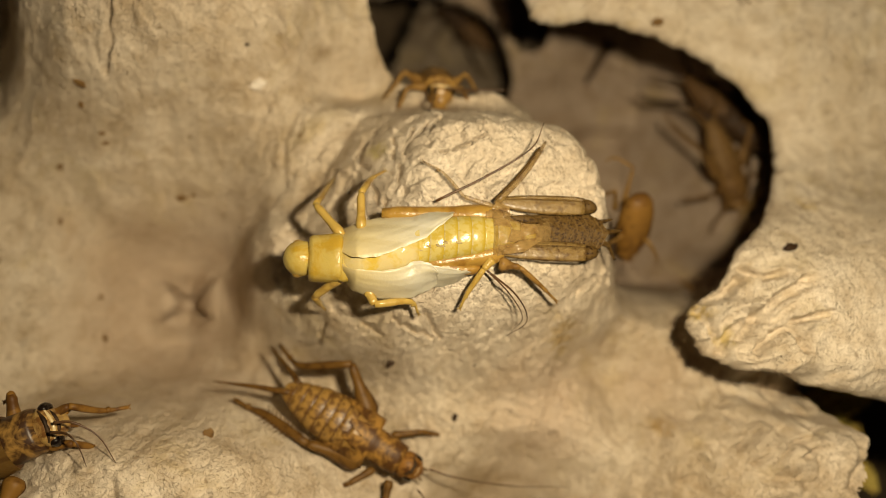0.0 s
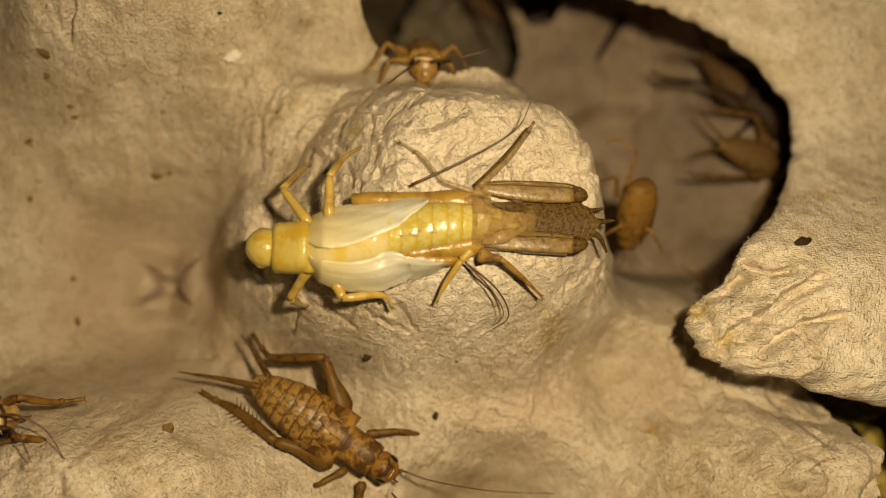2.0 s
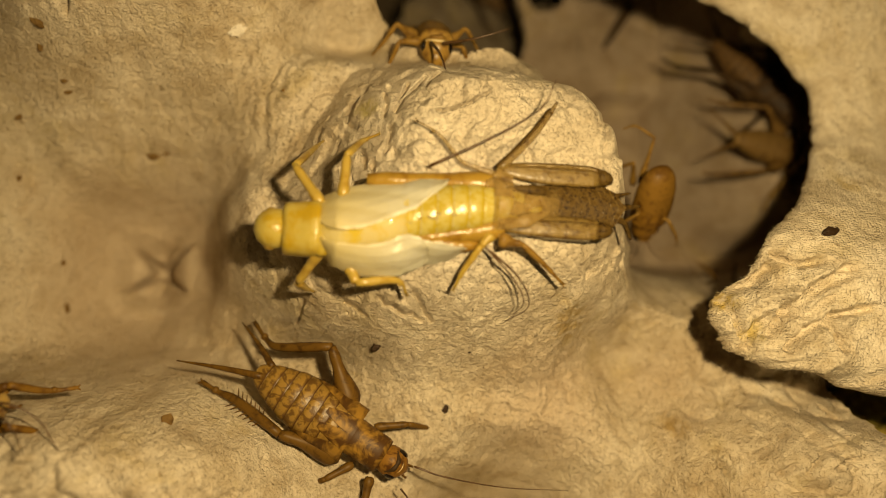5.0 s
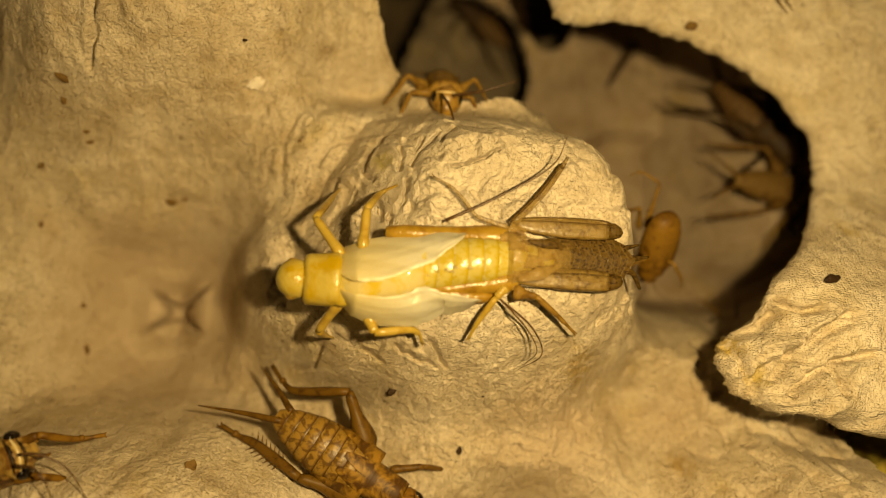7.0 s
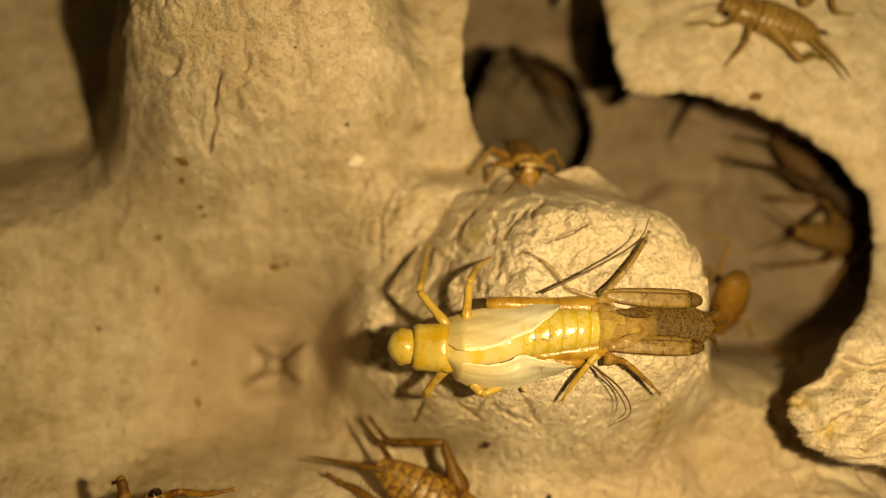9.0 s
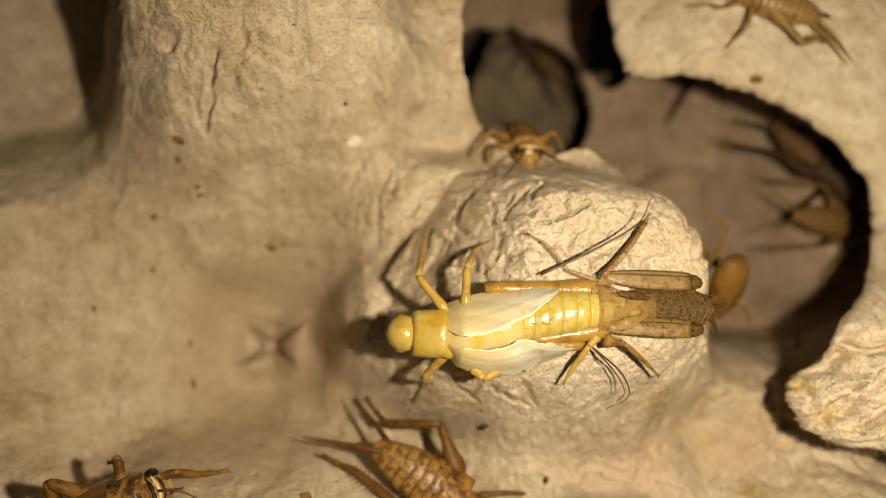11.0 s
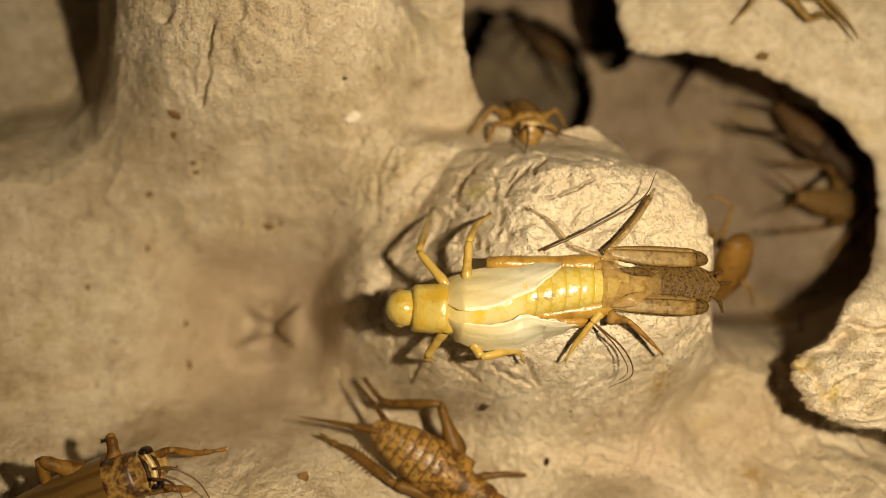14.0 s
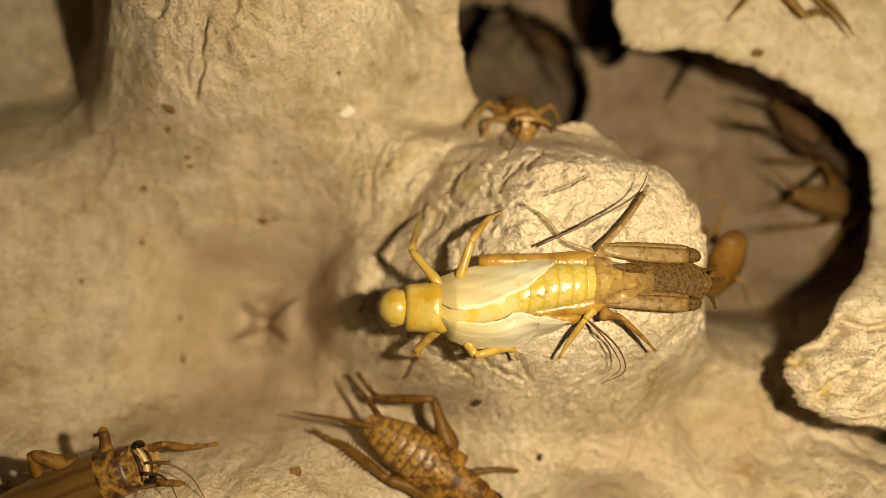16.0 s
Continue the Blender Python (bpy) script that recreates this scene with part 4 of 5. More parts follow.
        for i, (ix, iy, ox, oy) in enumerate(stations):
            along = i / (len(stations) - 1)
            row = []
            for k in range(23):
                u = k / 22
                x, y = lerp(ix, ox, u), lerp(iy, oy, u)
                soft = min(1, along * 2.2)
                fold = 0.022 * math.sin(u * 21 + 0.5 * math.sin(along * 7)) + 0.014 * math.sin(u * 37 - 3 * along) + 0.08 * along * math.sin(u * 9 + 5 * along) + 0.13 * along * math.sin(along * 17 + 3 * u)
                ragged = 0.05 * along**4 * math.sin(k * 0.9) + 0.03 * along**3 * math.sin(k * 1.7)
                edge = 0.03 * math.sin(i * 0.55) + 0.025 * math.sin(i * 1.13 + s)
                row.append(tuple(c - o for c, o in zip(bent(x + ragged, y + edge * (1 if k in (0, 22) else 0.4), top - 2.3 * u**2.1 - 0.18 * max(x, 0) - 0.03 * max(x - 2, 0) - 0.75 * max(0.7 - x, 0) + fold * soft), base)))
            grid.append(row)
        part(name, plate(grid, 0.05), WING, ob)
    thin = (0.45, 0.37, 0.13)
    front = leg(ob, "", local(ob, ((-0.7, 14.3, 39.6), (-2.93, 17.45, 38.5), (-1.62, 20.74, 32.0), (-0.95, 22.19, 29.2))), thin, PALE_LEG)
    middle = leg(ob, "", local(ob, ((0.9, 14.7, 40.2), (1.1, 18.15, 40.0), (2.29, 20.22, 36.8), (3.71, 21.32, 35.4))), thin, PALE_LEG)
    low_front = leg(ob, "", local(ob, ((-0.6, 10.7, 39.2), (-2.4, 8.5, 36.5), (-1.8, 8.3, 34.0), (-1.2, 8.2, 32.0))), thin, PALE_LEG)
    low_middle = leg(ob, "", local(ob, ((1.7, 9.4, 39.6), (2.2, 8.2, 40.0), (5.4, 8.6, 39.2), (6.25, 7.7, 37.8))), (0.5, 0.4, 0.14), PALE_LEG)
    leg(ob, "", W((13.2, 16.3, 40.6), (2.9, 16.1, 41.4), (9.0, 16.6, 40.2), (12.2, 16.7, 40.4)), (0.95, 0.68, 0.25), AMBER_LEG, 0, False)
    leg(ob, "", W((13.4, 12.9, 40.7), (6.6, 11.6, 41.3), (10.8, 11.4, 40.4), (12.6, 12.2, 40.4)), (0.9, 0.7, 0.25), AMBER_LEG, 0, False)
    leg(ob, "", local(ob, ((12.4, 12.2, 41.2), (11.6, 11.3, 41.3), (10.4, 9.4, 40.0), (9.9, 8.2, 38.9))), (0.42, 0.32, 0.15), PALE_LEG)
    return ob, front, middle, low_front, low_middle


def shed_skin():
    ob = thing("shed_skin", 17, 14.8, 39.0, label="empty brown shed cricket skin with splayed legs on the tray", category="insect skin")
    W = lambda *p: local(ob, p)
    L = lambda rings: [(x - 17, y - 14.8, z - 39.0, w, a, b) for x, y, z, w, a, b in rings]
    part("collar", loft(L([(12.4, 14.6, 40.9, 2.25, 1.55, 1.3), (13.4, 14.65, 40.8, 2.1, 1.5, 1.3), (14.4, 14.7, 40.7, 1.7, 1.45, 1.2), (15.4, 14.75, 40.6, 1.55, 1.3, 1.1), (16.4, 14.8, 40.6, 1.3, 1.25, 1.1), (17.6, 14.85, 40.5, 1.4, 1.2, 1.0)]), 22), HUSK_CLEAR, ob)
    for k in range(12):
        x0 = 16.3 + 0.56 * k
        grid = []
        for u in np.linspace(0, 1, 4):
            row = []
            for v in np.linspace(-1, 1, 17):
                x = x0 + 0.7 * u - 0.75 * abs(v) ** 1.3
                w = float(np.interp(x, (15, 18.5, 21.5, 22.6, 23.4), (1.4, 1.86, 1.78, 1.3, 0.6)))
                row.append((x - 17, 0.12 + v * w, 1.25 + 0.62 * math.cos(v * 1.35) + 0.03 * u + 0.03 * math.sin(9 * v + 2 * k) + 0.03 * math.sin(23 * v + 5 * u)))
            grid.append(row)
        ring = part("abdomen_segment", plate(grid, 0.05), HUSK_DARK, ob)
        part("segment_edge", tube([(x, y, z + 0.005) for x, y, z in grid[-1]], [0.03] * 3, 5, 1, 1), HUSK, ring)
    part("old_wing_pad", tube(W((13.4, 15.9, 41.8), (15.4, 15.75, 42.0), (17.6, 15.5, 41.4)), [0.06, 0.42, 0.08], 9, 0.3), HUSK_DARK, ob)
    part("old_wing_pad", tube(W((13.2, 12.8, 41.6), (14.9, 13.3, 42.0), (16.9, 14.2, 41.3)), [0.2, 0.6, 0.15], 10, 0.28), HUSK_CLEAR, ob)
    rng = random.Random(11)
    for x, y, z, turn in ((12.5, 16.3, 41.7, 20), (13.3, 16.9, 41.5, -15), (13.2, 15.4, 42.0, 5), (12.4, 12.9, 41.6, -25), (13.6, 13.2, 41.7, 10), (14.6, 14.3, 42.0, 0), (15.6, 15.0, 41.9, 15)):
        grid = []
        for i in range(6):
            row = []
            for j in range(5):
                u, v = (i / 5 - 0.5) * (1.9 - 0.2 * j), (j / 4 - 0.5) * 1.1
                c, q = math.cos(radians(turn)), math.sin(radians(turn))
                row.append((x - 17 + u * c - v * q, y - 14.8 + u * q + v * c, z - 39.0 - 0.5 * v * v * 2 - 0.06 * i + rng.gauss(0, 0.07)))
            grid.append(row)
        part("skin_flap", plate(grid, 0.06), HUSK_CLEAR, ob)
    thin = (0.28, 0.2, 0.1)
    leg(ob, "", W((12.6, 17.0, 41.0), (9.9, 17.9, 41.0), (8.2, 20.2, 40.2), (6.5, 21.3, 39.7)), thin, HUSK)
    for y0, y1, s in ((17.5, 17.3, 1), (13.0, 13.0, -1)):
        rings = []
        for x, w, h in ((12.7, 0.16, 0.16), (13.6, 0.5, 0.26), (15.0, 0.72, 0.32), (17.0, 0.86, 0.36), (19.0, 0.88, 0.38), (20.4, 0.82, 0.38), (21.0, 0.7, 0.36), (21.5, 0.45, 0.3)):
            rings.append((x, lerp(y0, y1, (x - 12.7) / 9) - 0.1 * s * math.sin((x - 12.7) / 9 * 3.1), 40.9, w, h, h))
        femur = part("femur", loft(L(rings), 18, 3.4), HUSK, ob)
        part("knee", loft(L([(20.9, y1, 40.92, 0.7, 0.58, 0.5), (21.5, y1 - 0.05 * s, 40.92, 0.66, 0.52, 0.5), (22.0, y1 - 0.1 * s, 40.85, 0.42, 0.36, 0.4), (22.2, y1 - 0.12 * s, 40.8, 0.1, 0.1, 0.1)]), 14), HUSK_DARK, femur)
        for side in (-0.93, 0.5, 0.95):
            part("ridge", tube([(x - 17, y - 14.8 + side * w, z - 39.0 + 0.95 * h * math.sqrt(1 - side * side)) for x, y, z, w, h, _ in rings[1:-1]], [0.05, 0.085, 0.07], 5, 1, 2), HUSK_DARK, femur)
    part("tibia", merged(tube(W((12.9, 17.4, 41.2), (15.5, 20.2, 40.7), (17.3, 22.7, 40.2)), [0.34, 0.3, 0.26, 0.2], 8, 0.6), tube(W((17.2, 22.6, 40.2), (17.8, 23.6, 39.9)), [0.2, 0.12], 6)), HUSK, ob)
    part("tibia_edge", tube(W((12.7, 17.6, 41.35), (15.3, 20.4, 40.85), (17.1, 22.9, 40.35)), [0.12, 0.14, 0.08], 6), HUSK_DARK, ob)
    leg(ob, "", W((13.0, 11.9, 41.0), (14.9, 11.6, 41.0), (17.2, 10.1, 39.6), (18.8, 9.0, 38.4)), (0.62, 0.3, 0.14), GOLD_LEG)
    antenna(ob, W((7.5, 17.5, 40.6), (12.0, 19.7, 41.6), (15.8, 22.1, 42.4), (17.0, 24.5, 42.6)), 0.13)
    antenna(ob, W((11.9, 11.3, 41.0), (14.8, 9.2, 40.0), (16.0, 7.1, 38.6), (14.5, 5.9, 36.4)), 0.1)
    antenna(ob, W((11.9, 11.3, 41.0), (14.2, 9.3, 40.0), (15.6, 7.4, 38.6), (14.9, 6.3, 36.9)), 0.08)
    for pts, r in ((((22.4, 15.2, 40.4), (23.4, 15.2, 40.0), (24.9, 15.5, 39.4)), [0.5, 0.3, 0.1]), (((22.2, 14.2, 40.2), (23.4, 14.0, 39.8), (24.4, 12.9, 38.6)), [0.4, 0.25, 0.12]), (((22.2, 15.9, 40.4), (23.9, 16.4, 40.0)), [0.3, 0.08])):
        part("tail_prong", tube(W(*pts), r, 7), HUSK_DARK, ob)
    return ob


moulting, front_leg, middle_leg, low_leg, tucked_leg = moulting_cricket()
skin = shed_skin()

# a brown nymph on the ridge below the peak
nymph = thing("cricket", 1.4, -3.0, 29.2, -31.5, 4, label="amber-brown mottled cricket nymph with short wing pads on the tray ridge")
N = lambda *p: local(nymph, p)
cricket(nymph, BROWN, BROWN_PLAIN, 1, legs=[
    (N((2.6, -1.6, 31), (0.8, 3.2, 32), (-3.4, 3.1, 29.6), (-4.6, 3.6, 28.4), (-5.9, 5.2, 26.5)), (1.0, 0.46, 0.22), 0),
    (N((1.9, -5.4, 31), (-3.0, -3.9, 31.8), (-6.6, -1.5, 29.8), (-8.2, -0.8, 29.2), (-9.7, 0.0, 28.8)), (1.1, 0.5, 0.22), 7),
    (N((4.6, -3.2, 31), (7.4, -2.9, 31.0), (9.6, -3.3, 28.6), (11.4, -3.4, 27.6)), (0.34, 0.28, 0.14), 0),
    (N((3.0, -6.2, 31), (0.8, -7.4, 31.4), (-0.6, -8.2, 29), (-2.2, -9.2, 28)), (0.36, 0.28, 0.14), 0),
    (N((4.4, -7.2, 31), (4.0, -9.4, 31), (4.2, -11.0, 29), (4.2, -12, 28)), (0.42, 0.32, 0.14), 0),
], antennae=[N((7.9, -6.2, 32), (10.5, -7.0, 32), (15.5, -7.8, 31.4), (21, -8.0, 31)), N((6.9, -8.0, 32), (7.6, -9, 31), (7.4, -10.4, 30))],
    cerci=[N((-4.6, 0.6, 31.4), (-8.0, 1.2, 30.4), (-11.8, 1.7, 29.4)), N((-3.9, 1.4, 31.2), (-5.2, 3.2, 29.2), (-7.0, 5.2, 26.6))], fat=1.08, slim=0.66, shield=MOTTLED, cover=MOTTLED, band=0.5)

nymph.matrix_basis = pose(-0.1 * MM, 0, -3.8 * MM) @ nymph.matrix_basis @ Matrix.Scale(1.08, 4)

# an adult with folded wings on the same ridge
adult = thing("cricket", -30.1, -4.1, 31.6, 24, 8, size=1.12, label="brown adult house cricket with folded wings and a dark banded head")
N = lambda *p: local(adult, p)
cricket(adult, MOTTLED, TAN, 2, legs=[
    (N((-26.8, -1.8, 33.8), (-24.0, -0.4, 34.6), (-21.8, -0.8, 32.2), (-19.8, -0.5, 31.4)), (0.5, 0.34, 0.18), 0),
    (N((-25.6, -3.8, 33.8), (-23.4, -3.6, 34.6), (-22.2, -4.0, 32.4), (-21.4, -4.4, 31.8)), (0.45, 0.32, 0.16), 0),
    (N((-28.6, -2.0, 33.6), (-29.0, 0.6, 34.2), (-29.9, 0.2, 31.6), (-30.6, 0.0, 30.8)), (0.62, 0.42, 0.16), 0),
    (N((-30.4, -2.8, 33.8), (-34.4, -1.4, 35.4), (-34.0, -4.6, 33.0), (-33.6, -6.6, 32.0)), (0.85, 0.5, 0.2), 0),
    (N((-28.0, -6.6, 33.8), (-29.0, -9.4, 35.0), (-32.0, -11.0, 33.0), (-34.0, -12, 32.0)), (0.85, 0.45, 0.2), 4),
], antennae=[N((-24.7, -2.6, 37.0), (-23.2, -2.7, 37.8), (-22.2, -3.6, 37.9), (-21.6, -5.4, 37.0)), N((-24.6, -1.8, 36.6), (-23.0, -1.8, 36.6), (-21.0, -3.0, 36.0), (-19.6, -5.2, 35.4))], cover=TEGMEN, shield=SHIELD, face=FACE, slim=0.88, band=1.9, short=0.78, eyes=1.25, feeler=0.12)

# one peeping over the saddle behind the peak
peeper = thing("cricket", 9.3, 33.8, 22.6, -92, 58, size=0.8, label="straw-coloured young cricket peeping over the tray saddle")
N = lambda *p: local(peeper, p)
peeper_feelers = cricket(peeper, GOLD, GOLD_LEG, 1, legs=[
    (N((7.8, 33.6, 26.5), (5.7, 33.1, 27.2), (5.0, 31.6, 25.6), (4.0, 30.2, 24.6)), (0.6, 0.34, 0.16), 0),
    (N((10.6, 33.6, 26.5), (11.8, 33.2, 27.0), (12.4, 32.2, 26.0), (12.4, 31.0, 25.0)), (0.55, 0.34, 0.16), 0),
    (N((7.4, 34.8, 24.5), (5.4, 35.2, 26.4), (4.4, 33.9, 25.0), (3.4, 33.0, 23.8)), (0.75, 0.36, 0.18), 0),
    (N((11.0, 34.8, 24.5), (12.2, 35.4, 26.2), (13.2, 34.4, 25.2), (13.8, 33.8, 24.4)), (0.6, 0.3, 0.16), 0),
], antennae=[N((8.6, 32.6, 28.8), (7.6, 31.1, 31.2), (6.4, 29.6, 33.2), (5.2, 28.2, 34.4)), N((9.7, 32.6, 28.8), (11.2, 31.2, 30.6), (13.0, 30.4, 31.2), (14.9, 29.8, 31.4))], rings=RINGS_STRAW, shield=GOLD, cover=GOLD, band=1.5, feeler=0.2)

# amber one clinging head down to the peak's far wall
clinger = thing("cricket", 31.2, 20.0, 23.0, -80, -56, -10, size=0.68, label="amber young cricket clinging head down to the peak's side")
N = lambda *p: local(clinger, p)
cricket(clinger, TAN, GOLD_LEG, 1, cerci=[], fat=1.3, blunt=0.8, slim=0.8, whole=True, legs=[
    (N((31.0, 21.6, 22.5), (31.4, 25.6, 25.6), (29.4, 26.6, 25.8), (28.0, 26.0, 26.6)), (0.5, 0.26, 0.14), 0),
    (N((31.0, 19.2, 22.5), (33.0, 17.4, 25.0), (34.6, 16.2, 23.0), (35.2, 15.6, 21.5)), (0.7, 0.32, 0.16), 0),
    (N((30.4, 19.2, 23.0), (29.4, 17.6, 26.4), (28.4, 17.0, 24.0), (28.2, 17.0, 22.5)), (0.5, 0.3, 0.16), 0),
    (N((30.4, 21.6, 22.0), (29.4, 23.0, 25.2), (28.6, 23.0, 23.0), (28.2, 23.0, 21.5)), (0.5, 0.3, 0.16), 0),
], rings=RINGS_TAN, shield=TAN, cover=TAN)

# crickets in the cup under the torn tray; dark coats and rings carry the shade
SHADED = []
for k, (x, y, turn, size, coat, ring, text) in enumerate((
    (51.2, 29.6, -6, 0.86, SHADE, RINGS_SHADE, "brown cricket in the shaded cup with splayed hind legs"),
    (50.6, 37.2, -47, 1.0, DARK, RINGS_DARK, "brown cricket in the shade under the torn tray, with a shade-darkened coat"),
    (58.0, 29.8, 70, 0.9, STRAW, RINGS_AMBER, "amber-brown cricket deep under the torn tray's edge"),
    (55.0, 36.0, 110, 1.0, DARK, RINGS_DARK, "brown cricket huddled under the torn tray, with a shade-darkened coat"),
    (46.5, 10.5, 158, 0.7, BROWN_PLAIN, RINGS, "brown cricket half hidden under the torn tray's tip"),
    (19.5, 61.5, 140, 0.8, DARK, RINGS_DARK, "brown cricket at the wall of the torn hollow, with a shade-darkened coat"),
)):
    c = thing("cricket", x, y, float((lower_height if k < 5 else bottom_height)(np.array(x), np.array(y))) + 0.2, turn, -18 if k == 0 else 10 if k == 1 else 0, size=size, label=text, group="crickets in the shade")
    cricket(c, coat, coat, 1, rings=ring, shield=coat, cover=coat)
    SHADED.append(c)

# a nymph on top of the torn tray
walker = thing("cricket", 34.7, 49.6, 29.2, 164, 0, size=0.77, label="straw-brown cricket nymph walking on the torn tray")
N = lambda *p: local(walker, p)
cricket(walker, STRAW, OLIVE, 0, legs=[
    (N((34.2, 49.2, 31.0), (37.7, 44.6, 31.6), (39.7, 45.8, 30.6), (40.8, 45.5, 30.2)), (1.15, 0.5, 0.2), 3),
    (N((38.2, 51.6, 31.0), (41.5, 53.4, 32.0), (42.4, 51.0, 30.6), (44.5, 51.0, 30.2)), (1.0, 0.45, 0.2), 0),
    (N((32.8, 49.3, 31.0), (31.7, 46.3, 31.4), (30.9, 45.4, 30.2), (30.2, 44.6, 29.8)), (0.5, 0.3, 0.13), 0),
    (N((32.0, 49.5, 31.0), (29.1, 48.2, 31.3), (27.8, 49.0, 30.2), (26.2, 48.9, 29.8)), (0.42, 0.28, 0.13), 0),
], cerci=[N((39.1, 47.3, 31.0), (41.2, 45.4, 30.8), (43.4, 43.0, 30.3)), N((40.0, 47.5, 31.0), (42.0, 45.7, 30.8), (44.1, 43.3, 30.3))], ovipositor=False, rings=RINGS_STRAW, shield=STRAW, slim=0.85, fat=1.1)
part("tail_tip", tube(N((40.3, 48.4, 31.0), (40.9, 48.2, 31.0), (41.5, 48.2, 30.8)), [0.35, 0.3, 0.1], 7), DARK, walker)


# ---- droppings, crumbs and residue ----
def lump(name, x, y, height, size, stretch, turn, mat, seed, label, category, group=""):
    """A ragged crumb; dried residue lies flatter than the rest."""
    flat = 0.28 if mat is STAIN else 0.7
    rng = random.Random(seed)
    v, f = ball((0, 0, 0), size * stretch, size, size * flat, 12, 8)
    v = [tuple(c * (1 + 0.6 * (rng.random() - 0.5)) for c in p) for p in v]
    ob = new(name, mesh_from(name, v, f, mat, smooth=False))
    ob.matrix_basis = pose(x * MM, y * MM, (float(height(np.array(x), np.array(y))) + size * 0.3) * MM, 0, 0, turn)
    return tagged(ob, label, category, group)


for k, (x, y, size, stretch, turn) in enumerate(((4.6, 3.9, 0.36, 1.4, 50), (11.25, -1.7, 0.24, 3.4, 72), (-27.3, 32.0, 0.42, 1.9, 140), (-27.6, 30.6, 0.32, 1.5, 100), (-26.0, 28.3, 0.28, 1.2, 0), (-25.8, 27.5, 0.26, 1.4, 20),
                                                 (-5.0, 27.4, 0.16, 1.2, 10), (-15.3, 40.5, 0.14, 1.3, 60), (12.8, 3.6, 0.1, 1.2, 0), (-10.4, 35.4, 0.2, 1.1, 0), (-31.1, 25.5, 0.3, 1.3, 40))):
    lump("frass_pellet", x, y, tray_height, size, stretch, turn, FRASS if k in (0, 1, 8, 9) else STAIN, k, "tiny dark dried dropping stuck to the tray", "frass", "droppings on the tray")
lump("frass_pellet", 42.6, 14.7, torn_height, 0.42, 1.7, 20, FRASS, 31, "dark ragged dropping on the torn tray", "frass")
for k, (x, y, size) in enumerate(((-18.4, 23.0, 0.5), (-17.0, 23.2, 0.26), (-12.6, -3.0, 0.46), (-27.1, 7.3, 0.44), (-31.6, 20.0, 0.3), (-37.2, 15.2, 0.3), (-27.6, 12.0, 0.3))):
    lump("residue_spot", x, y, lambda a, b: tray_height(a, b) - 0.12, size, 1.3, 30 * k, STAIN, 50 + k, "brown dried residue spot on the tray", "residue", "residue on the tray")
lump("residue_spot", 33.5, 41.2, lambda a, b: torn_height(a, b) - 0.3, 0.5, 1.3, 20, STAIN, 71, "brown residue spot on the torn tray", "residue")
lump("paper_crumb", -9.5, 32.5, tray_height, 0.6, 1.3, 20, CHALK, 72, "small white crumb stuck to the tray", "crumb")

# a shadow streak on the cup floor, shaped as a dark tapered tube
stalk = new("shadow_streak", mesh_from("shadow_streak", *tube([(x, y, float(lower_height(x, y)) + 0.4) for x, y in ((38.9, 52.9), (37.0, 49.6), (35.0, 46.2))], [0.8, 0.6, 0.25], 7), DARK))
tagged(stalk, "dark tapered streak on the cup floor, in place of a shadow", "stalk")

# bran and a pale grub of food past the hump
for k, (x, y, z, size, stretch, turn) in enumerate(((61.3, 0.4, 12.0, 2.8, 1.3, 10), (64.0, -5.0, 10.5, 1.2, 2.2, 80), (60.0, -7.0, 9.0, 1.5, 1.4, 40), (66.0, -9.0, 9.5, 1.4, 1.5, 120))):
    lump("food_crumb", x, y, lambda a, b, z=z: np.array(z), size, stretch, turn, BRAN, 90 + k, "yellow-green dried food crumb on the tub floor", "food", "food crumbs")


def turned(base, pivot, yaw):
    """A pose turned about an upright axis through a point (mm)."""
    p = Vector(pivot) * MM
    return Matrix.Translation(p) @ Matrix.Rotation(radians(yaw), 4, "Z") @ Matrix.Translation(-p) @ base


def swung(ob, owner, yaw, lift=0.0):
    """A part's pose in its thing's space, swung about the place's upright axis, and lifted about the place's x axis."""
    inv = owner.matrix_basis.to_3x3().normalized().inverted()
    up, side = inv @ Vector((0, 0, 1)), inv @ Vector((1, 0, 0))
    return Matrix.Translation(ob.location) @ Matrix.Rotation(radians(yaw), 4, up) @ Matrix.Rotation(radians(lift), 4, side)


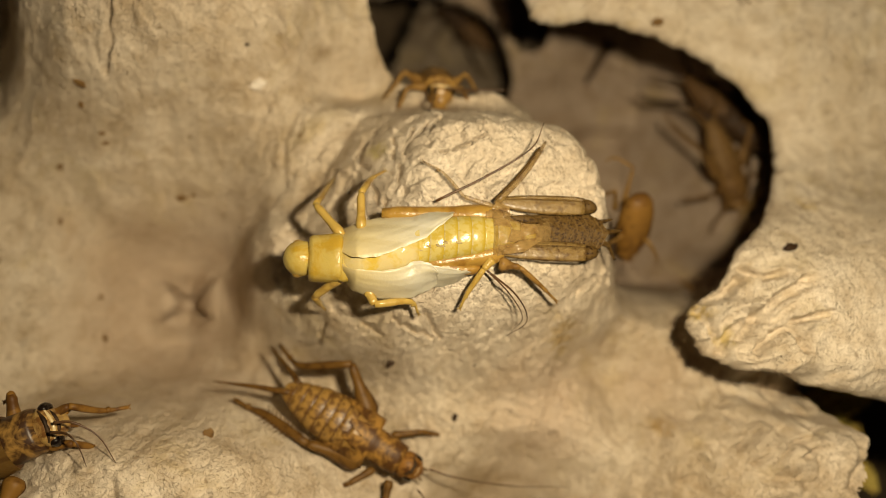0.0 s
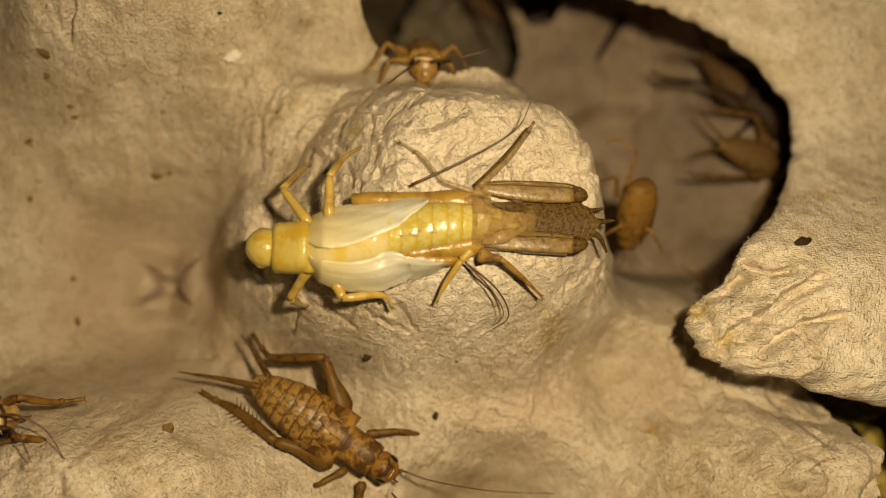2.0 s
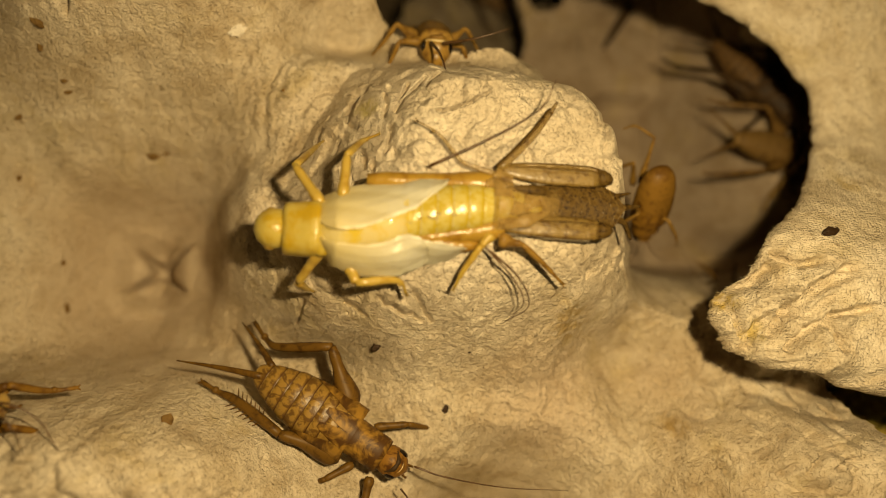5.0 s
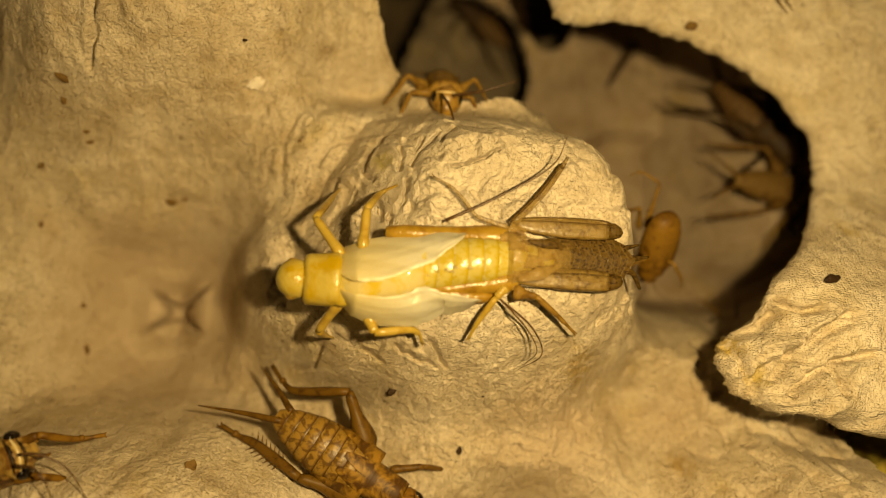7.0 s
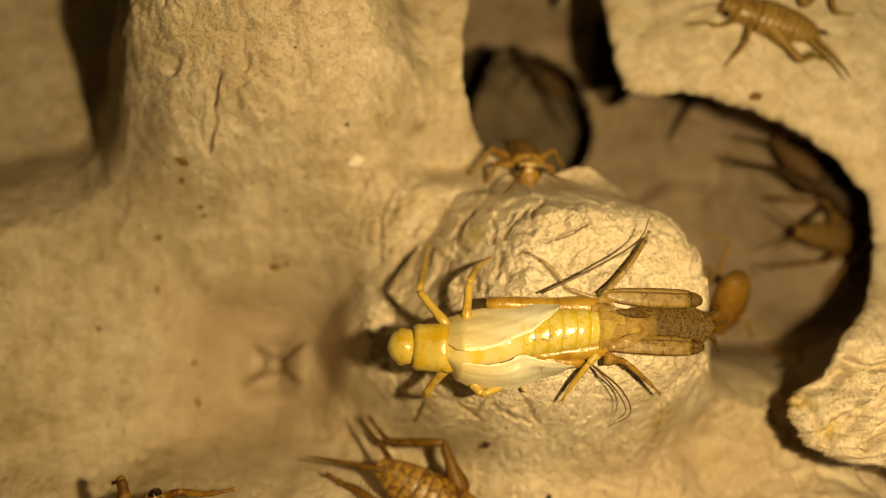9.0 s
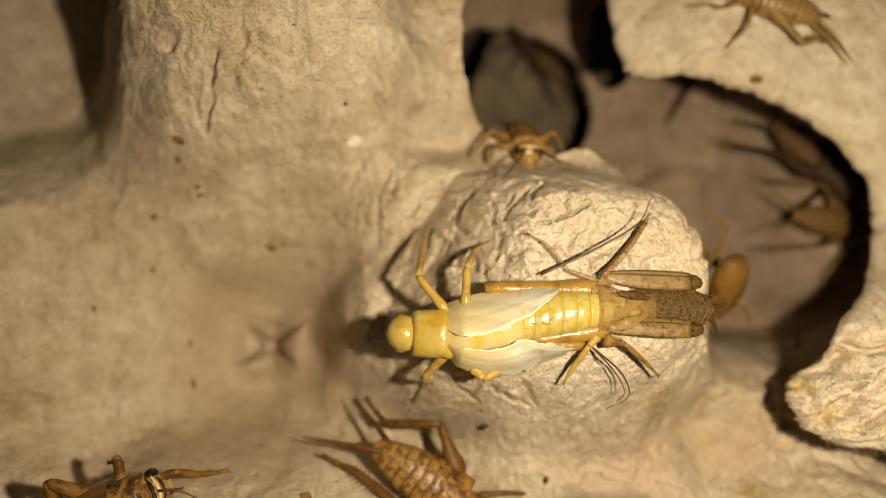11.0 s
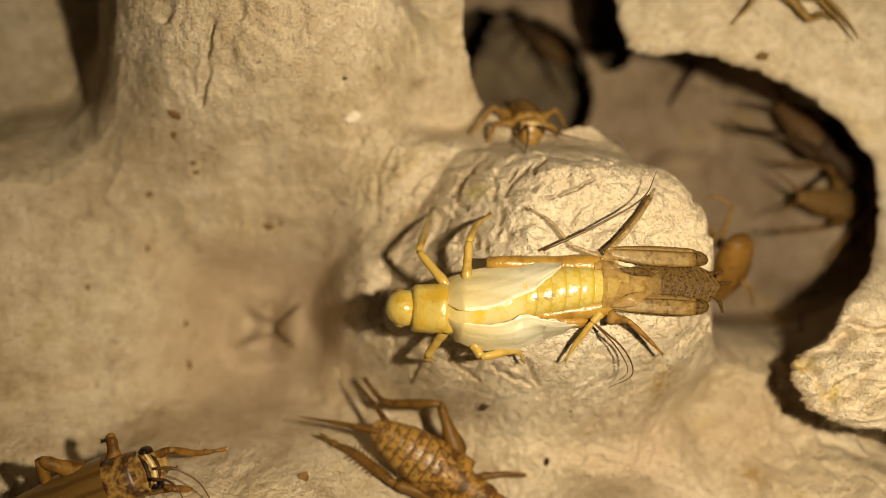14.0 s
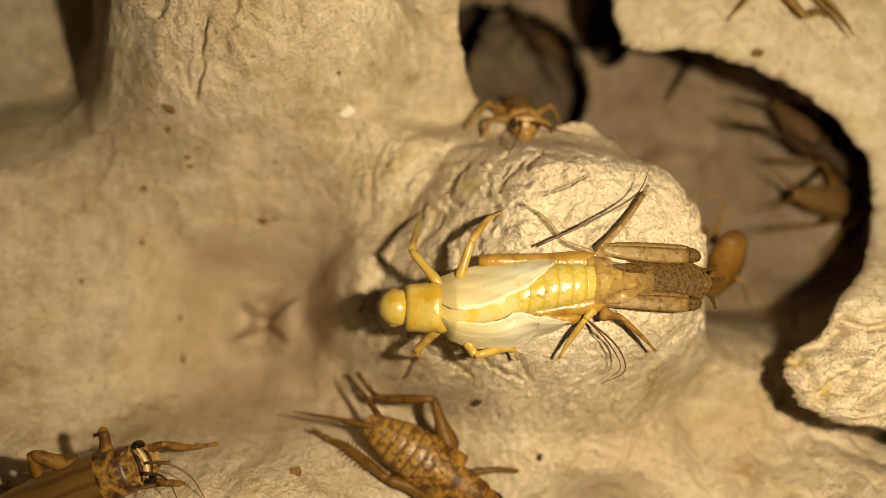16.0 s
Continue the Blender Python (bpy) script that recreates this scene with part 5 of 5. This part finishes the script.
def motions():
    # the soft cricket rocks a little as it works free, and feels about with its fore legs
    body = moulting.matrix_basis.copy()
    rock = ((0, -0.2), (1.0, -0.8), (2.0, 0.6), (2.5, -1.0), (3.0, -1.0), (3.5, 0.2), (6.0, 0.3), (7.0, -0.5), (8.0, 0.2), (8.2, -0.8), (10.3, -0.9), (10.5, -1.1), (11.0, 0.9), (11.5, -1.1),
            (12.0, -2.0), (12.5, -0.4), (13.0, 0.3), (13.5, 1.0), (14.0, 0.4), (14.5, 1.6), (15.5, 1.4), (16.0, 1.6))
    walk(moulting, [(t, turned(body, (13, 14.6, 40), a)) for t, a in rock])
    reach = ((0, 4, 0), (0.8, -8, 3), (1.2, -2, 0), (2.0, 2, 0), (3.5, 0, 0), (6.0, 0, 0), (7.5, 3, 0), (8.0, 8, 6), (10.4, 2, 8), (11.0, 4, 8), (11.5, 0, 3), (12.5, 0, 0), (13.0, 3, 2), (13.5, 5, 3), (14.0, 3, 2),
             (14.5, 3, 3), (15.0, 4, 3), (15.5, 2, 2), (16.0, 3, 2))
    front = [(t, swung(front_leg, moulting, a, b)) for t, a, b in reach]
    walk(front_leg, front)
    walk(middle_leg, [(t, swung(middle_leg, moulting, a, b)) for t, a, b in ((0, 4, 0), (1.0, -4, 8), (2.0, 4, 4), (3.5, 0, 0), (8.0, 0, 0), (10.5, 0, 0), (12.5, 0, 0), (13.5, -2, 0), (14.5, 2, 4), (15.0, -8, 2), (16.0, -14, 14))])
    walk(tucked_leg, [(t, swung(tucked_leg, moulting, a)) for t, a in ((0, 0), (7.5, 0), (8.2, 6), (10.3, 20), (11.5, 18), (12.0, 26), (13.0, 26), (13.6, 8), (14.2, 4), (16.0, 4))])
    walk(low_leg, [(t, swung(low_leg, moulting, a)) for t, a in ((0, -20), (1.0, -4), (3.5, 6), (6.0, 0), (8.0, 8), (10.5, 0), (12.5, 0), (14.0, 8), (16.0, -4))])
    # the peeping one shifts and sweeps its antennae
    perch = peeper.matrix_basis.copy()
    walk(peeper, [(t, Matrix.Translation((dx * MM, dy * MM, 0)) @ perch) for t, dx, dy in ((0, 0.4, 0), (0.6, 0.25, 0), (1.2, 0.05, 0.1), (3.7, 0, 0.1), (5.8, -0.2, -0.4), (7.0, -0.3, -0.3), (8.0, -0.4, -0.2), (10.3, -0.3, -0.3), (16.0, -0.3, -0.3))])
    one, two = peeper_feelers
    walk(one, [(t, swung(one, peeper, a)) for t, a in ((0, 20), (1.5, 0), (3.5, 30), (5.8, 50), (7.0, 45), (8.2, 8), (10.4, 0), (12.0, 14), (13.0, 20), (14.5, 22), (16.0, 14))])
    walk(two, [(t, swung(two, peeper, a)) for t, a in ((0, 20), (0.8, 30), (3.7, 36), (7.5, 38), (8.2, 4), (10.4, 0), (12.5, 4), (16.0, 8))])
    # the nymph on the ridge shuffles a little
    rest = nymph.matrix_basis.copy()
    walk(nymph, [(t, Matrix.Translation((dx * MM, dy * MM, 0)) @ rest) for t, dx, dy in ((0, 0, 0), (3.7, 0, 0), (7.0, 0, 0), (8.2, -0.3, 0.2), (10.3, -0.5, 0.3), (16.0, -0.5, 0.3))])
    # one in the shade turns round and settles
    stand = SHADED[0].matrix_basis.copy()
    at = (51.2, 29.6, 0)
    walk(SHADED[0], [(t, Matrix.Translation((dx * MM, dy * MM, 0)) @ turned(stand, at, a)) for t, dx, dy, a in ((0, -2.2, 1.0, -58), (0.4, -1.8, 0.8, -50), (0.8, -0.8, 0.4, -22), (1.2, -0.3, 0, -8), (3.7, 0, -0.4, -6), (5.8, 0.2, 0, 4), (8.2, 0, 0, 4), (10.4, 0, 0, 2), (16.0, 0, 0, 2))])


motions()
